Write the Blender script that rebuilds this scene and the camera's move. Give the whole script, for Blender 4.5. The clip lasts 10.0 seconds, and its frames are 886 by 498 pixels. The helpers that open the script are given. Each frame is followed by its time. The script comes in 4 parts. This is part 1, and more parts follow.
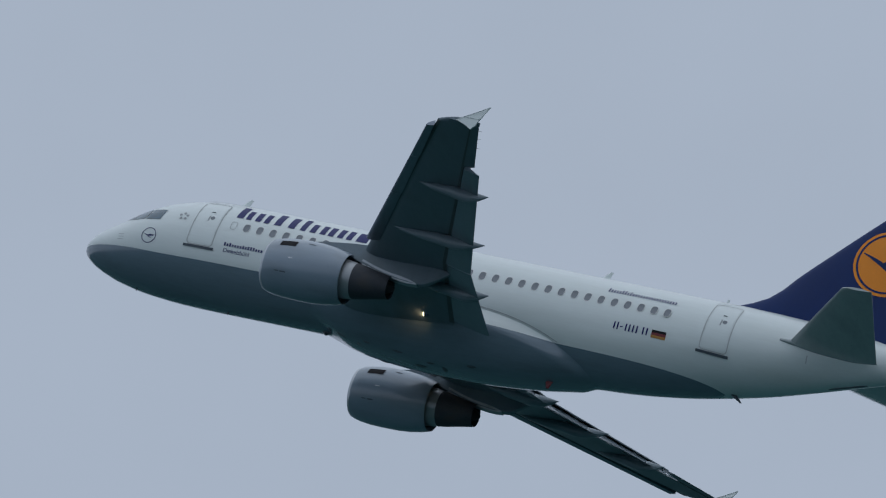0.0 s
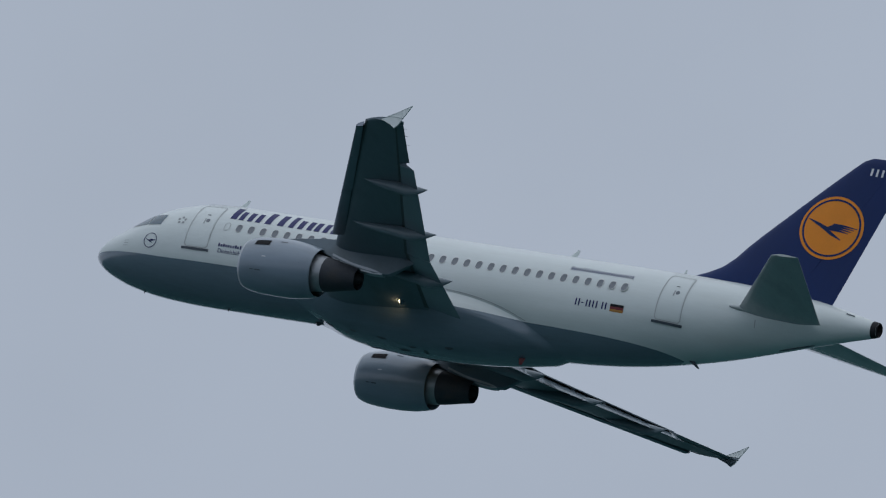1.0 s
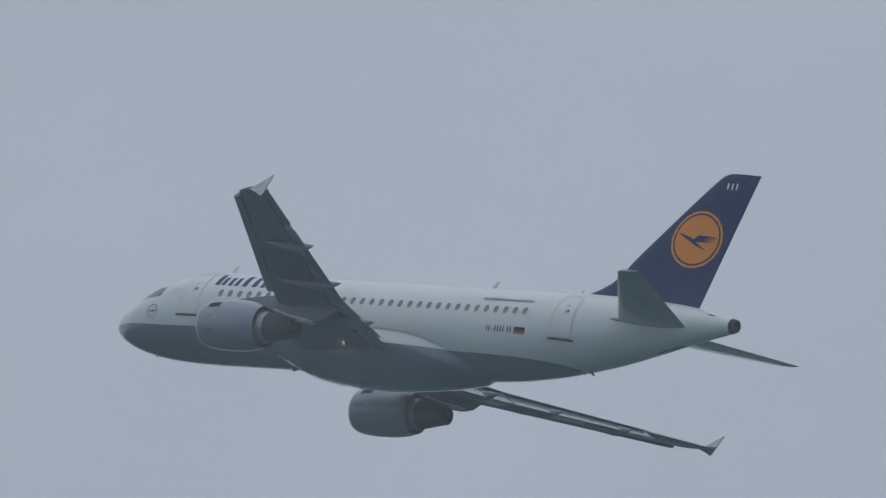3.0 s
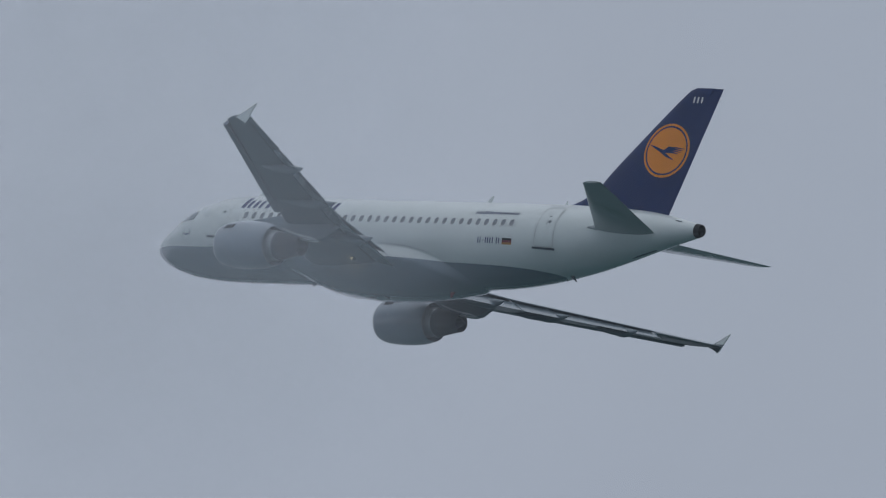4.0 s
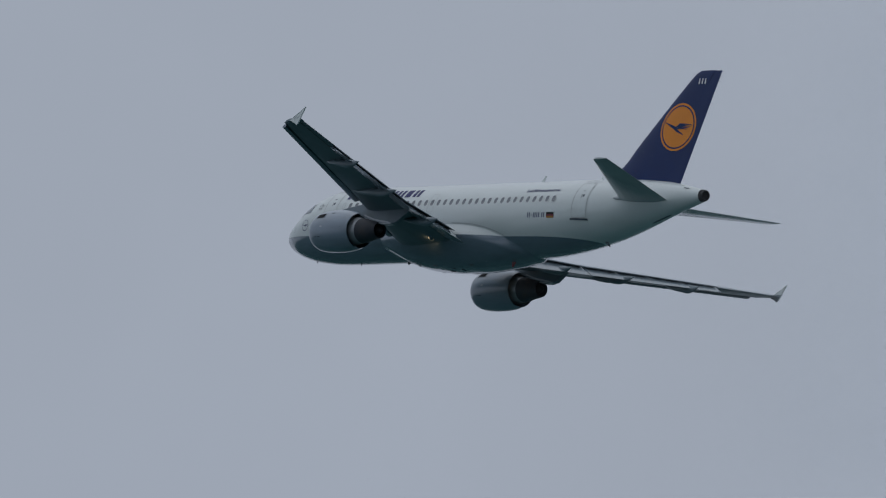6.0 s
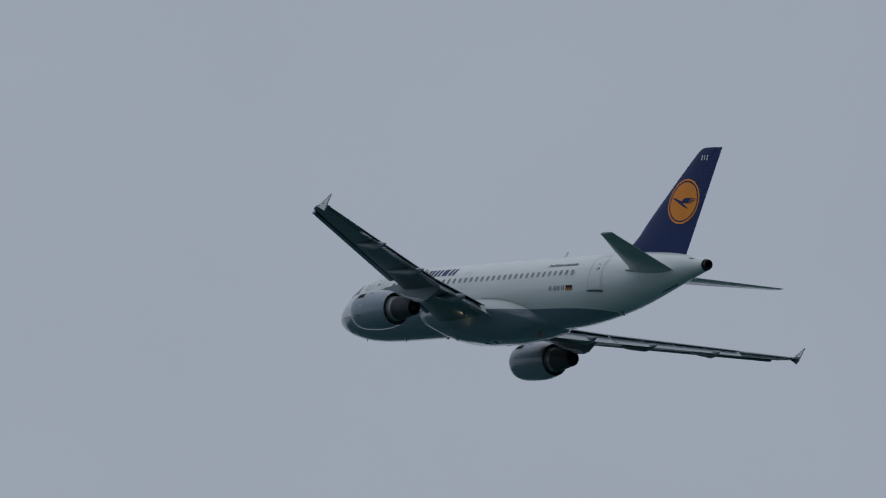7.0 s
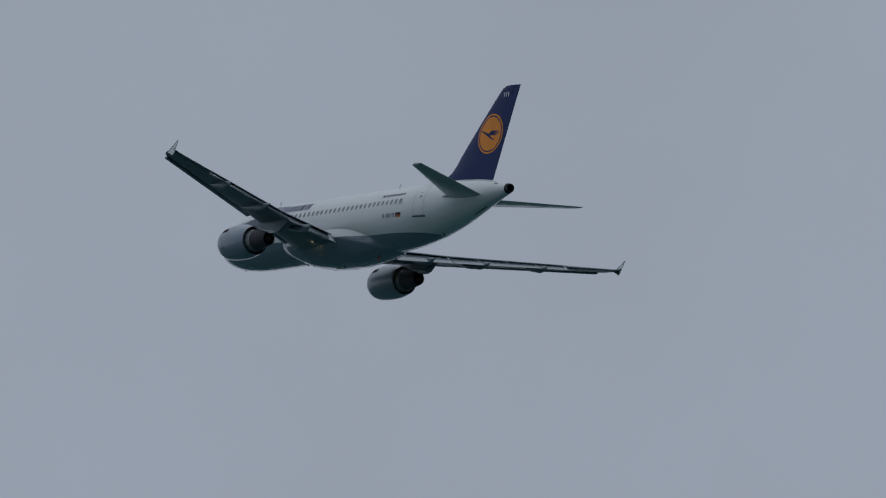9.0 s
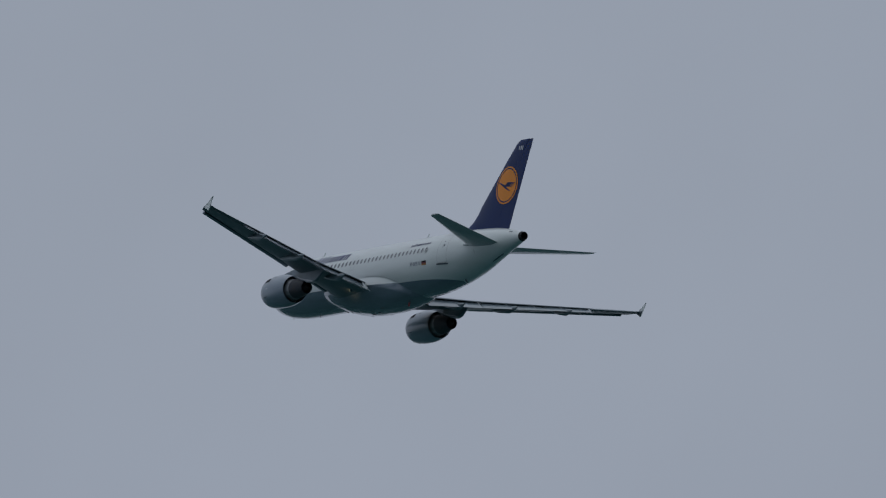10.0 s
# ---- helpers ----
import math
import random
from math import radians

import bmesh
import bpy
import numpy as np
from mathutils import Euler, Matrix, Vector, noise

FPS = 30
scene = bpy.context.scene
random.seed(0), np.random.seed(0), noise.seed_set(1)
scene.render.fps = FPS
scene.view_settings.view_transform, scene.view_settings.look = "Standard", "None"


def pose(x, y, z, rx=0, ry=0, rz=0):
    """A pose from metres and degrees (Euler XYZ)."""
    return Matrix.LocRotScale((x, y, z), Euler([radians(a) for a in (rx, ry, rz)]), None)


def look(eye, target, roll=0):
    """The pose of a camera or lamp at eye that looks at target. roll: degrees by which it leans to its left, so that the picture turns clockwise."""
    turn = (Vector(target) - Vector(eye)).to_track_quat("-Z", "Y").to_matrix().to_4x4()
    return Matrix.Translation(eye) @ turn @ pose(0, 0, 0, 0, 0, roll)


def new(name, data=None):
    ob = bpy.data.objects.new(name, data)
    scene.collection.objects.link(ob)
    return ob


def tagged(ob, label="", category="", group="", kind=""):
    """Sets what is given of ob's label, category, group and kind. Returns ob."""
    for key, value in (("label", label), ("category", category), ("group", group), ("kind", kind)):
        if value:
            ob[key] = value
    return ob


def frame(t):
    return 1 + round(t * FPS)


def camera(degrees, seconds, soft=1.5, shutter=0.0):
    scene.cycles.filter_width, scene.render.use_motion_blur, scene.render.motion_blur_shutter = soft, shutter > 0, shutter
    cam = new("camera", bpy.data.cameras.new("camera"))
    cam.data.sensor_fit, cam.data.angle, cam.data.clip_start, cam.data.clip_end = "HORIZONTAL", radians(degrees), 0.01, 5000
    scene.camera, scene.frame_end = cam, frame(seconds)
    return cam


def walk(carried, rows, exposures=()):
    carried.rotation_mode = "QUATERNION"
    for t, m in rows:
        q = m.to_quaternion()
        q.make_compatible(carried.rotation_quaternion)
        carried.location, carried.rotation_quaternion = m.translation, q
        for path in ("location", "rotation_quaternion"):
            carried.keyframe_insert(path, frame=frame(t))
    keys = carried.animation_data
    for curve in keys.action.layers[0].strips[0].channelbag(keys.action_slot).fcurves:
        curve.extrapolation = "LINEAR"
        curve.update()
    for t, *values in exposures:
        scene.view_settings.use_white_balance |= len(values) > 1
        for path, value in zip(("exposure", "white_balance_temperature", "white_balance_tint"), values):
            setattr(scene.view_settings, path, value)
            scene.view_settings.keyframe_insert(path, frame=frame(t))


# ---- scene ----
cam = camera(3.0, 10.0, soft=1.15)
EYE = (0, 0, 1.7)

def aimed(az, el, lean):
    a, e = radians(az), radians(el)
    way = Vector((-math.sin(a) * math.cos(e), math.cos(a) * math.cos(e), math.sin(e)))
    return look(EYE, Vector(EYE) + 100 * way, lean)


# seconds, degrees to the left of +y, degrees up, lean to the left
walk(cam, [(t, aimed(az, el, lean)) for t, az, el, lean in [
    (0.00, -23.8822, 12.8560, -0.206), (0.10, -23.3891, 12.9555, -0.164), (0.20, -22.9255, 13.0003, -0.122),
    (0.30, -22.4542, 13.0227, -0.079), (0.40, -21.9290, 13.0403, -0.035), (0.50, -21.3475, 13.0676, 0.013),
    (0.60, -20.7374, 13.1100, 0.068), (0.70, -20.0975, 13.1322, 0.131), (0.80, -19.4487, 13.1531, 0.193),
    (0.90, -18.8358, 13.1669, 0.250), (1.00, -18.2599, 13.1790, 0.294), (1.10, -17.7035, 13.2033, 0.326),
    (1.20, -17.1681, 13.2239, 0.350), (1.30, -16.6467, 13.2455, 0.365), (1.40, -16.1454, 13.2660, 0.373),
    (1.50, -15.6546, 13.2840, 0.373), (1.60, -15.1830, 13.3139, 0.359), (1.70, -14.7120, 13.3372, 0.324),
    (1.80, -14.2168, 13.3569, 0.270), (1.90, -13.7075, 13.3881, 0.178), (2.00, -13.1813, 13.4072, 0.060),
    (2.10, -12.6249, 13.4446, -0.081), (2.20, -12.0469, 13.4671, -0.185), (2.45, -10.7887, 13.5615, -0.263),
    (2.75, -9.3268, 13.6683, -0.348), (3.05, -7.9060, 13.7667, -0.421), (3.30, -6.7448, 13.8411, -0.470),
    (3.40, -6.2516, 13.8718, -0.399), (3.50, -5.7836, 13.8634, -0.306), (3.60, -5.3875, 13.7927, -0.285),
    (3.70, -5.0267, 13.6807, -0.281), (3.80, -4.6433, 13.5731, -0.281), (3.90, -4.1939, 13.5123, -0.271),
    (4.00, -3.6775, 13.5167, -0.239), (4.10, -3.1172, 13.5478, -0.175), (4.20, -2.5572, 13.5933, -0.089),
    (4.30, -2.0313, 13.6397, 0.007), (4.40, -1.5748, 13.6792, 0.099), (4.50, -1.1900, 13.7067, 0.173),
    (4.60, -0.8587, 13.6974, 0.234), (4.70, -0.5696, 13.6789, 0.289), (4.80, -0.2983, 13.6414, 0.335),
    (4.90, -0.0150, 13.5979, 0.366), (5.00, 0.3097, 13.5618, 0.378), (5.20, 1.0601, 13.4831, 0.326),
    (5.30, 1.4629, 13.4359, 0.275), (5.50, 2.2951, 13.3558, 0.181), (5.60, 2.6975, 13.3162, 0.155),
    (5.70, 3.1025, 13.2662, 0.137), (5.95, 4.0714, 13.2388, 0.087), (6.25, 5.2008, 13.2016, 0.025),
    (6.55, 6.2902, 13.1620, -0.032), (6.80, 7.1644, 13.1287, -0.070), (6.90, 7.4617, 13.1744, -0.020),
    (7.00, 7.6764, 13.2175, 0.022), (7.10, 7.8526, 13.2499, -0.018), (7.20, 8.0408, 13.2647, -0.078),
    (7.30, 8.2299, 13.2609, -0.145), (7.40, 8.4326, 13.2115, -0.206), (7.50, 8.6427, 13.1131, -0.247),
    (7.60, 8.8664, 13.0075, -0.268), (7.70, 9.0972, 12.8976, -0.277), (7.80, 9.3491, 12.8039, -0.275),
    (7.90, 9.6319, 12.7339, -0.267), (8.00, 9.9417, 12.6747, -0.252), (8.20, 10.5226, 12.5641, -0.203),
    (8.30, 10.7829, 12.5116, -0.169), (8.50, 11.2335, 12.3909, -0.083), (8.70, 11.6911, 12.2575, 0.046),
    (8.80, 11.9443, 12.2041, 0.119), (9.00, 12.4445, 12.1112, 0.223), (9.20, 12.9092, 12.0262, 0.248),
    (9.30, 13.1384, 11.9870, 0.240), (9.50, 13.6054, 11.9146, 0.193), (9.70, 14.0251, 11.8318, 0.095),
    (10.00, 14.5654, 11.6779, -0.100),
]],
     exposures=[(0.0, 0.17, 6280, 8), (1.0, 0.14, 6420, 9), (2.2, 0.10, 6500, 10), (3.5, -0.02, 6500, 10), (4.5, -0.09, 6520, 10), (5.5, -0.04, 6580, 10), (7.0, -0.12, 6550, 10), (10.0, -0.23, 6500, 10)])

# ---- light: a closed overcast sky, brighter overhead, with a veiled sun ----
SUN_EL, SUN_AZ = radians(52), radians(150)


def overcast():
    world = bpy.data.worlds.new("overcast_sky")
    scene.world = world
    world.use_nodes = True
    nt = world.node_tree
    nt.nodes.clear()
    n = nt.nodes.new
    link = nt.links.new
    out, back = n("ShaderNodeOutputWorld"), n("ShaderNodeBackground")
    coord, sep = n("ShaderNodeTexCoord"), n("ShaderNodeSeparateXYZ")
    link(coord.outputs["Generated"], sep.inputs[0])
    ramp = n("ShaderNodeValToRGB")
    r = ramp.color_ramp
    r.interpolation = "EASE"
    r.elements[0].position, r.elements[0].color = 0.0, (0.335, 0.378, 0.462, 1)
    r.elements[1].position, r.elements[1].color = 1.0, (0.66, 0.71, 0.80, 1)
    mid = r.elements.new(0.30)
    mid.color = (0.347, 0.392, 0.470, 1)
    link(sep.outputs["Z"], ramp.inputs[0])
    # slow billows in the cloud layer
    cloud = n("ShaderNodeTexNoise")
    cloud.inputs["Scale"].default_value = 26
    cloud.inputs["Detail"].default_value = 5
    cloud.inputs["Roughness"].default_value = 0.5
    link(coord.outputs["Generated"], cloud.inputs["Vector"])
    amount = n("ShaderNodeMapRange")
    amount.inputs["From Min"].default_value, amount.inputs["From Max"].default_value = 0.25, 0.75
    amount.inputs["To Min"].default_value, amount.inputs["To Max"].default_value = 0.955, 1.045
    link(cloud.outputs["Fac"], amount.inputs["Value"])
    mul = n("ShaderNodeVectorMath")
    mul.operation = "SCALE"
    link(ramp.outputs["Color"], mul.inputs[0])
    link(amount.outputs["Result"], mul.inputs["Scale"])
    sky = n("ShaderNodeTexSky")
    sky.sky_type = "NISHITA"
    sky.sun_disc = False
    sky.sun_elevation, sky.sun_rotation = SUN_EL, SUN_AZ
    faint = n("ShaderNodeVectorMath")
    faint.operation = "SCALE"
    faint.inputs["Scale"].default_value = 0.0008
    link(sky.outputs["Color"], faint.inputs[0])
    add = n("ShaderNodeVectorMath")
    add.operation = "ADD"
    link(mul.outputs[0], add.inputs[0])
    link(faint.outputs[0], add.inputs[1])
    link(add.outputs[0], back.inputs["Color"])
    back.inputs["Strength"].default_value = 1.0
    link(back.outputs[0], out.inputs["Surface"])


overcast()
sun = new("sun", bpy.data.lights.new("sun", "SUN"))
sun.data.energy, sun.data.angle, sun.data.color = 0.10, radians(60), (1.0, 0.98, 0.95)
sun.matrix_basis = look((math.sin(SUN_AZ) * math.cos(SUN_EL), math.cos(SUN_AZ) * math.cos(SUN_EL), math.sin(SUN_EL)), (0, 0, 0))


# ---- materials ----
def material(name, colour, rough=0.5, metal=0.0, coat=0.0, vary=0.08, scale=0.6, bump=0.0, streak=(1, 1, 1), dirt=None, dirt_amount=0.0):
    m = bpy.data.materials.new(name)
    m.use_nodes = True
    nt = m.node_tree
    n, link = nt.nodes.new, nt.links.new
    b = nt.nodes["Principled BSDF"]
    b.inputs["Roughness"].default_value, b.inputs["Metallic"].default_value = rough, metal
    b.inputs["Coat Weight"].default_value, b.inputs["Coat Roughness"].default_value = coat, 0.07
    coord, scaled = n("ShaderNodeTexCoord"), n("ShaderNodeMapping")
    scaled.inputs["Scale"].default_value = streak
    link(coord.outputs["Object"], scaled.inputs["Vector"])
    big, fine = n("ShaderNodeTexNoise"), n("ShaderNodeTexNoise")
    big.inputs["Scale"].default_value, big.inputs["Detail"].default_value = scale, 6
    fine.inputs["Scale"].default_value, fine.inputs["Detail"].default_value = scale * 9, 4
    link(scaled.outputs[0], big.inputs["Vector"])
    link(scaled.outputs[0], fine.inputs["Vector"])
    both = n("ShaderNodeMath")
    both.operation = "MULTIPLY_ADD"
    both.inputs[1].default_value = 0.45
    link(fine.outputs["Fac"], both.inputs[0])
    link(big.outputs["Fac"], both.inputs[2])
    ramp = n("ShaderNodeMapRange")
    ramp.inputs["From Min"].default_value, ramp.inputs["From Max"].default_value = 0.45, 1.0
    ramp.inputs["To Min"].default_value, ramp.inputs["To Max"].default_value = 1 - vary, 1 + vary
    link(both.outputs[0], ramp.inputs["Value"])
    tint = n("ShaderNodeVectorMath")
    tint.operation = "SCALE"
    tint.inputs[0].default_value = colour
    link(ramp.outputs["Result"], tint.inputs["Scale"])
    source = tint.outputs[0]
    if dirt:
        mask = n("ShaderNodeMapRange")
        mask.inputs["From Min"].default_value, mask.inputs["From Max"].default_value = 0.5, 0.75
        mask.inputs["To Min"].default_value, mask.inputs["To Max"].default_value = 0, dirt_amount
        link(big.outputs["Fac"], mask.inputs["Value"])
        mix = n("ShaderNodeMix")
        mix.data_type = "RGBA"
        link(mask.outputs["Result"], mix.inputs["Factor"])
        link(source, mix.inputs[6])
        mix.inputs[7].default_value = (*dirt, 1)
        source = mix.outputs[2]
    link(source, b.inputs["Base Color"])
    wear = n("ShaderNodeMapRange")
    wear.inputs["To Min"].default_value, wear.inputs["To Max"].default_value = rough * 0.8, min(1, rough * 1.25)
    link(big.outputs["Fac"], wear.inputs["Value"])
    link(wear.outputs["Result"], b.inputs["Roughness"])
    if bump:
        relief = n("ShaderNodeBump")
        relief.inputs["Strength"].default_value, relief.inputs["Distance"].default_value = bump, 0.02
        link(big.outputs["Fac"], relief.inputs["Height"])
        link(relief.outputs[0], b.inputs["Normal"])
    return m


STREAM = (0.25, 1.0, 1.6)   # soiling drawn out along the airflow
WHITE = material("white_aircraft_paint", (0.645, 0.70, 0.69), 0.3, coat=0.5, vary=0.05, scale=0.9, streak=STREAM, dirt=(0.46, 0.49, 0.46), dirt_amount=0.35, bump=0.03)
GREY = material("grey_belly_paint", (0.140, 0.192, 0.236), 0.17, coat=0.8, vary=0.10, scale=0.9, streak=STREAM, dirt=(0.065, 0.08, 0.085), dirt_amount=0.5, bump=0.03)
WING_GREY = material("grey_wing_paint", (0.130, 0.173, 0.204), 0.45, coat=0.12, vary=0.12, scale=0.8, streak=(1.2, 0.5, 1), dirt=(0.075, 0.09, 0.095), dirt_amount=0.55, bump=0.04)
TAIL_GREY = material("pale_grey_tailplane_paint", (0.36, 0.40, 0.405), 0.18, coat=0.8, vary=0.10, scale=0.8, streak=(1.2, 0.5, 1), dirt=(0.18, 0.20, 0.19), dirt_amount=0.5)
SLAT = material("grey_slat_metal", (0.25, 0.28, 0.33), 0.34, metal=0.75, vary=0.10, scale=0.9, streak=(1.2, 0.5, 1), dirt=(0.10, 0.11, 0.12), dirt_amount=0.4)
FLAP_GREY = material("smooth_grey_flap_paint", (0.145, 0.19, 0.22), 0.2, coat=0.5, vary=0.07, scale=0.8, streak=(1.2, 0.5, 1))
FAIRING_GREY = material("grey_fairing_paint", (0.155, 0.20, 0.23), 0.38, coat=0.3, vary=0.10, scale=1.2, streak=(0.4, 1, 1), dirt=(0.09, 0.105, 0.11), dirt_amount=0.4)
SHIELD = material("pale_heat_shield_metal", (0.38, 0.41, 0.44), 0.35, metal=0.4, vary=0.15, scale=2.5, streak=(0.5, 1, 1), dirt=(0.16, 0.16, 0.16), dirt_amount=0.4)
# dark colour that stands for the shade in the wing's slots
SLOT_SHADE = material("dark_slot_shadow_paint", (0.09, 0.10, 0.105), 0.6, vary=0.2)
NAVY = material("navy_tail_paint", (0.002, 0.0190, 0.100), 0.45, coat=0.0, vary=0.10, scale=0.8, streak=(0.7, 1, 0.3), bump=0.02)
ORANGE = material("orange_emblem_paint", (0.76, 0.245, 0.011), 0.4, coat=0.2, vary=0.06, scale=1.5)
LETTER = material("dark_blue_lettering_paint", (0.022, 0.026, 0.12), 0.45, vary=0.08)
GREY_MARK = material("grey_marking_paint", (0.30, 0.32, 0.33), 0.5, vary=0.08)
PALE_MARK = material("pale_lettering_paint", (0.62, 0.64, 0.68), 0.5, vary=0.05)
COWL = material("grey_engine_cowl_paint", (0.205, 0.262, 0.325), 0.30, coat=0.6, vary=0.08, scale=1.0, streak=STREAM, dirt=(0.10, 0.115, 0.12), dirt_amount=0.45, bump=0.02)
LIP = material("bare_metal_inlet_lip", (0.44, 0.47, 0.50), 0.38, metal=1.0, vary=0.06, scale=3)
DUCT = material("pale_duct_lining", (0.33, 0.35, 0.37), 0.35, metal=0.5, vary=0.10, scale=3)
BURNT = material("heat_stained_nozzle_metal", (0.042, 0.047, 0.058), 0.62, metal=0.3, vary=0.25, scale=2.5, streak=(0.5, 1, 1), dirt=(0.07, 0.06, 0.055), dirt_amount=0.7)
SOOT = material("sooty_dark_metal", (0.022, 0.022, 0.024), 0.6, metal=0.3, vary=0.2, scale=4)
GLASS = material("dark_cabin_glass", (0.125, 0.145, 0.168), 0.2, coat=0.6, vary=0.15, scale=3)
COCKPIT = material("dark_cockpit_glass", (0.036, 0.085, 0.120), 0.15, coat=0.5, vary=0.15, scale=3)
PANE_RIM = material("window_surround_grey", (0.58, 0.60, 0.59), 0.4, vary=0.06)
SEAM = material("door_seam_grey", (0.42, 0.44, 0.44), 0.5, vary=0.1)
SILL = material("worn_door_sill_metal", (0.066, 0.082, 0.100), 0.5, metal=0.15, vary=0.2, scale=6)
RED = material("red_paint", (0.15, 0.012, 0.018), 0.4, vary=0.1)
BLACK = material("black_paint", (0.012, 0.012, 0.014), 0.85, vary=0.1)
GOLD = material("golden_yellow_paint", (0.38, 0.18, 0.03), 0.5, vary=0.05)
GRASS = material("dark_wet_grass", (0.026, 0.076, 0.079), 0.95, vary=0.35, scale=0.02, dirt=(0.035, 0.042, 0.032), dirt_amount=0.5, bump=0.5)


for m in (NAVY, LETTER, ORANGE, BLACK, SOOT):
    m.node_tree.nodes["Principled BSDF"].inputs["Specular IOR Level"].default_value = 0.25
GRASS.node_tree.nodes["Principled BSDF"].inputs["Specular IOR Level"].default_value = 0.05


def glowing(name, colour, strength):
    m = bpy.data.materials.new(name)
    m.use_nodes = True
    b = m.node_tree.nodes["Principled BSDF"]
    b.inputs["Base Color"].default_value = (*colour, 1)
    b.inputs["Emission Color"].default_value = (*colour, 1)
    b.inputs["Emission Strength"].default_value = strength
    return m


LAMP = glowing("lit_landing_lamp", (1.0, 0.62, 0.30), 42.0)


# ---- mesh helpers ----
def part(name, bm, mats, parent, label="", smooth=True):
    me = bpy.data.meshes.new(name)
    bmesh.ops.recalc_face_normals(bm, faces=bm.faces)
    for f in bm.faces:
        f.smooth = smooth
    bm.to_mesh(me)
    bm.free()
    for m in mats if isinstance(mats, (list, tuple)) else [mats]:
        me.materials.append(m)
    ob = new(name, me)
    ob.parent = parent
    if smooth:
        me.set_sharp_from_angle(angle=radians(38))
    if label:
        ob["label"] = label
    return ob


def loft(rings, closed=True, ends=(True, True), bm=None):
    bm = bm or bmesh.new()
    rows = [[bm.verts.new(p) for p in ring] for ring in rings]
    count = len(rows[0])
    for a, b in zip(rows, rows[1:]):
        for i in range(count if closed else count - 1):
            j = (i + 1) % count
            bm.faces.new((a[i], a[j], b[j], b[i]))
    if closed and ends[0]:
        bm.faces.new(rows[0])
    if closed and ends[1]:
        bm.faces.new(rows[-1][::-1])
    return bm


def hermite(xs, ys, x):
    """A smooth monotone-looking curve through the stations."""
    x = min(max(x, xs[0]), xs[-1])
    i = max(0, min(len(xs) - 2, int(np.searchsorted(xs, x)) - 1))
    h = xs[i + 1] - xs[i]
    s = (x - xs[i]) / h

    def slope(k):
        if k == 0 or k == len(xs) - 1:
            a, b = max(k - 1, 0), min(k + 1, len(xs) - 1)
            return (ys[b] - ys[a]) / (xs[b] - xs[a])
        d0, d1 = (ys[k] - ys[k - 1]) / (xs[k] - xs[k - 1]), (ys[k + 1] - ys[k]) / (xs[k + 1] - xs[k])
        return 0.0 if d0 * d1 <= 0 else 2 * d0 * d1 / (d0 + d1)

    return ((2 * s ** 3 - 3 * s ** 2 + 1) * ys[i] + (s ** 3 - 2 * s ** 2 + s) * h * slope(i)
            + (-2 * s ** 3 + 3 * s ** 2) * ys[i + 1] + (s ** 3 - s ** 2) * h * slope(i + 1))


def capsule(r0, r1, x0, x1, y, z, bm, turns=20):
    """A short round rod along x."""
    return loft([[(x, y + r * math.cos(a), z + r * math.sin(a)) for a in np.linspace(0, math.tau, turns, endpoint=False)]
                 for x, r in ((x0, r0), (x1, r1))], bm=bm)


# ---- the aircraft: x runs aft from the nose, y to its right wing, z up from the cabin's axis ----
jet = new("passenger_jet")
jet.empty_display_size = 5
tagged(jet, "white twin-engine passenger jet with navy tail, climbing under overcast sky", "airplane")

FUS_X = [0.0, 0.05, 0.15, 0.3, 0.6, 1.0, 1.5, 2.0, 2.5, 3.0, 3.6, 4.3, 5.2, 6.2, 20.5, 22, 23, 24, 25, 26, 27, 28, 29, 30, 31, 32, 33, 33.55, 33.86]
FUS_TOP = [-0.80, -0.58, -0.40, -0.22, 0.04, 0.30, 0.62, 0.98, 1.31, 1.56, 1.76, 1.93, 2.03, 2.07, 2.07, 2.07, 2.07, 2.07, 2.07, 2.07, 2.06, 2.04, 2.00, 1.94, 1.85, 1.71, 1.52, 1.41, 1.35]
FUS_BOT = [-0.80, -0.97, -1.08, -1.20, -1.37, -1.53, -1.69, -1.80, -1.89, -1.95, -2.00, -2.04, -2.06, -2.07, -2.06, -1.99, -1.90, -1.77, -1.61, -1.41, -1.19, -0.94, -0.65, -0.35, -0.04, 0.26, 0.54, 0.69, 0.79]
FUS_W = [0.0, 0.25, 0.43, 0.60, 0.85, 1.09, 1.33, 1.51, 1.65, 1.75, 1.84, 1.91, 1.96, 1.975, 1.975, 1.97, 1.95, 1.91, 1.84, 1.74, 1.61, 1.46, 1.29, 1.10, 0.90, 0.69, 0.48, 0.36, 0.28]
PAINT_X, PAINT_Z = [0, 0.6, 2, 4, 8, 12, 19, 24, 27, 34], [-0.78, -0.80, -0.86, -0.93, -0.92, -1.05, -1.27, -1.33, -1.40, -1.5]


def section(x):
    top, bot, w = (hermite(FUS_X, c, x) for c in (FUS_TOP, FUS_BOT, FUS_W))
    return (top + bot) / 2, (top - bot) / 2, w


def skin(x, z, side=-1, lift=0.01):
    """The point of the hull's side at station x and height z, lifted off it."""
    zc, h, w = section(x)
    s = max(-1, min(1, (z - zc) / max(h, 1e-4)))
    a = math.asin(s)
    return Vector((x, side * (w * math.cos(a) + lift * math.cos(a)), zc + h * s + lift * s))


def girth(x, g, side=-1, lift=0.01):
    """The point of the hull at station x and girth angle g (0 at the axis height, up is positive, in metres of arc)."""
    return skin(x, 2.07 * math.sin(g / 2.02), side, lift)


def arc(z):
    return 2.02 * math.asin(max(-1, min(1, z / 2.07)))


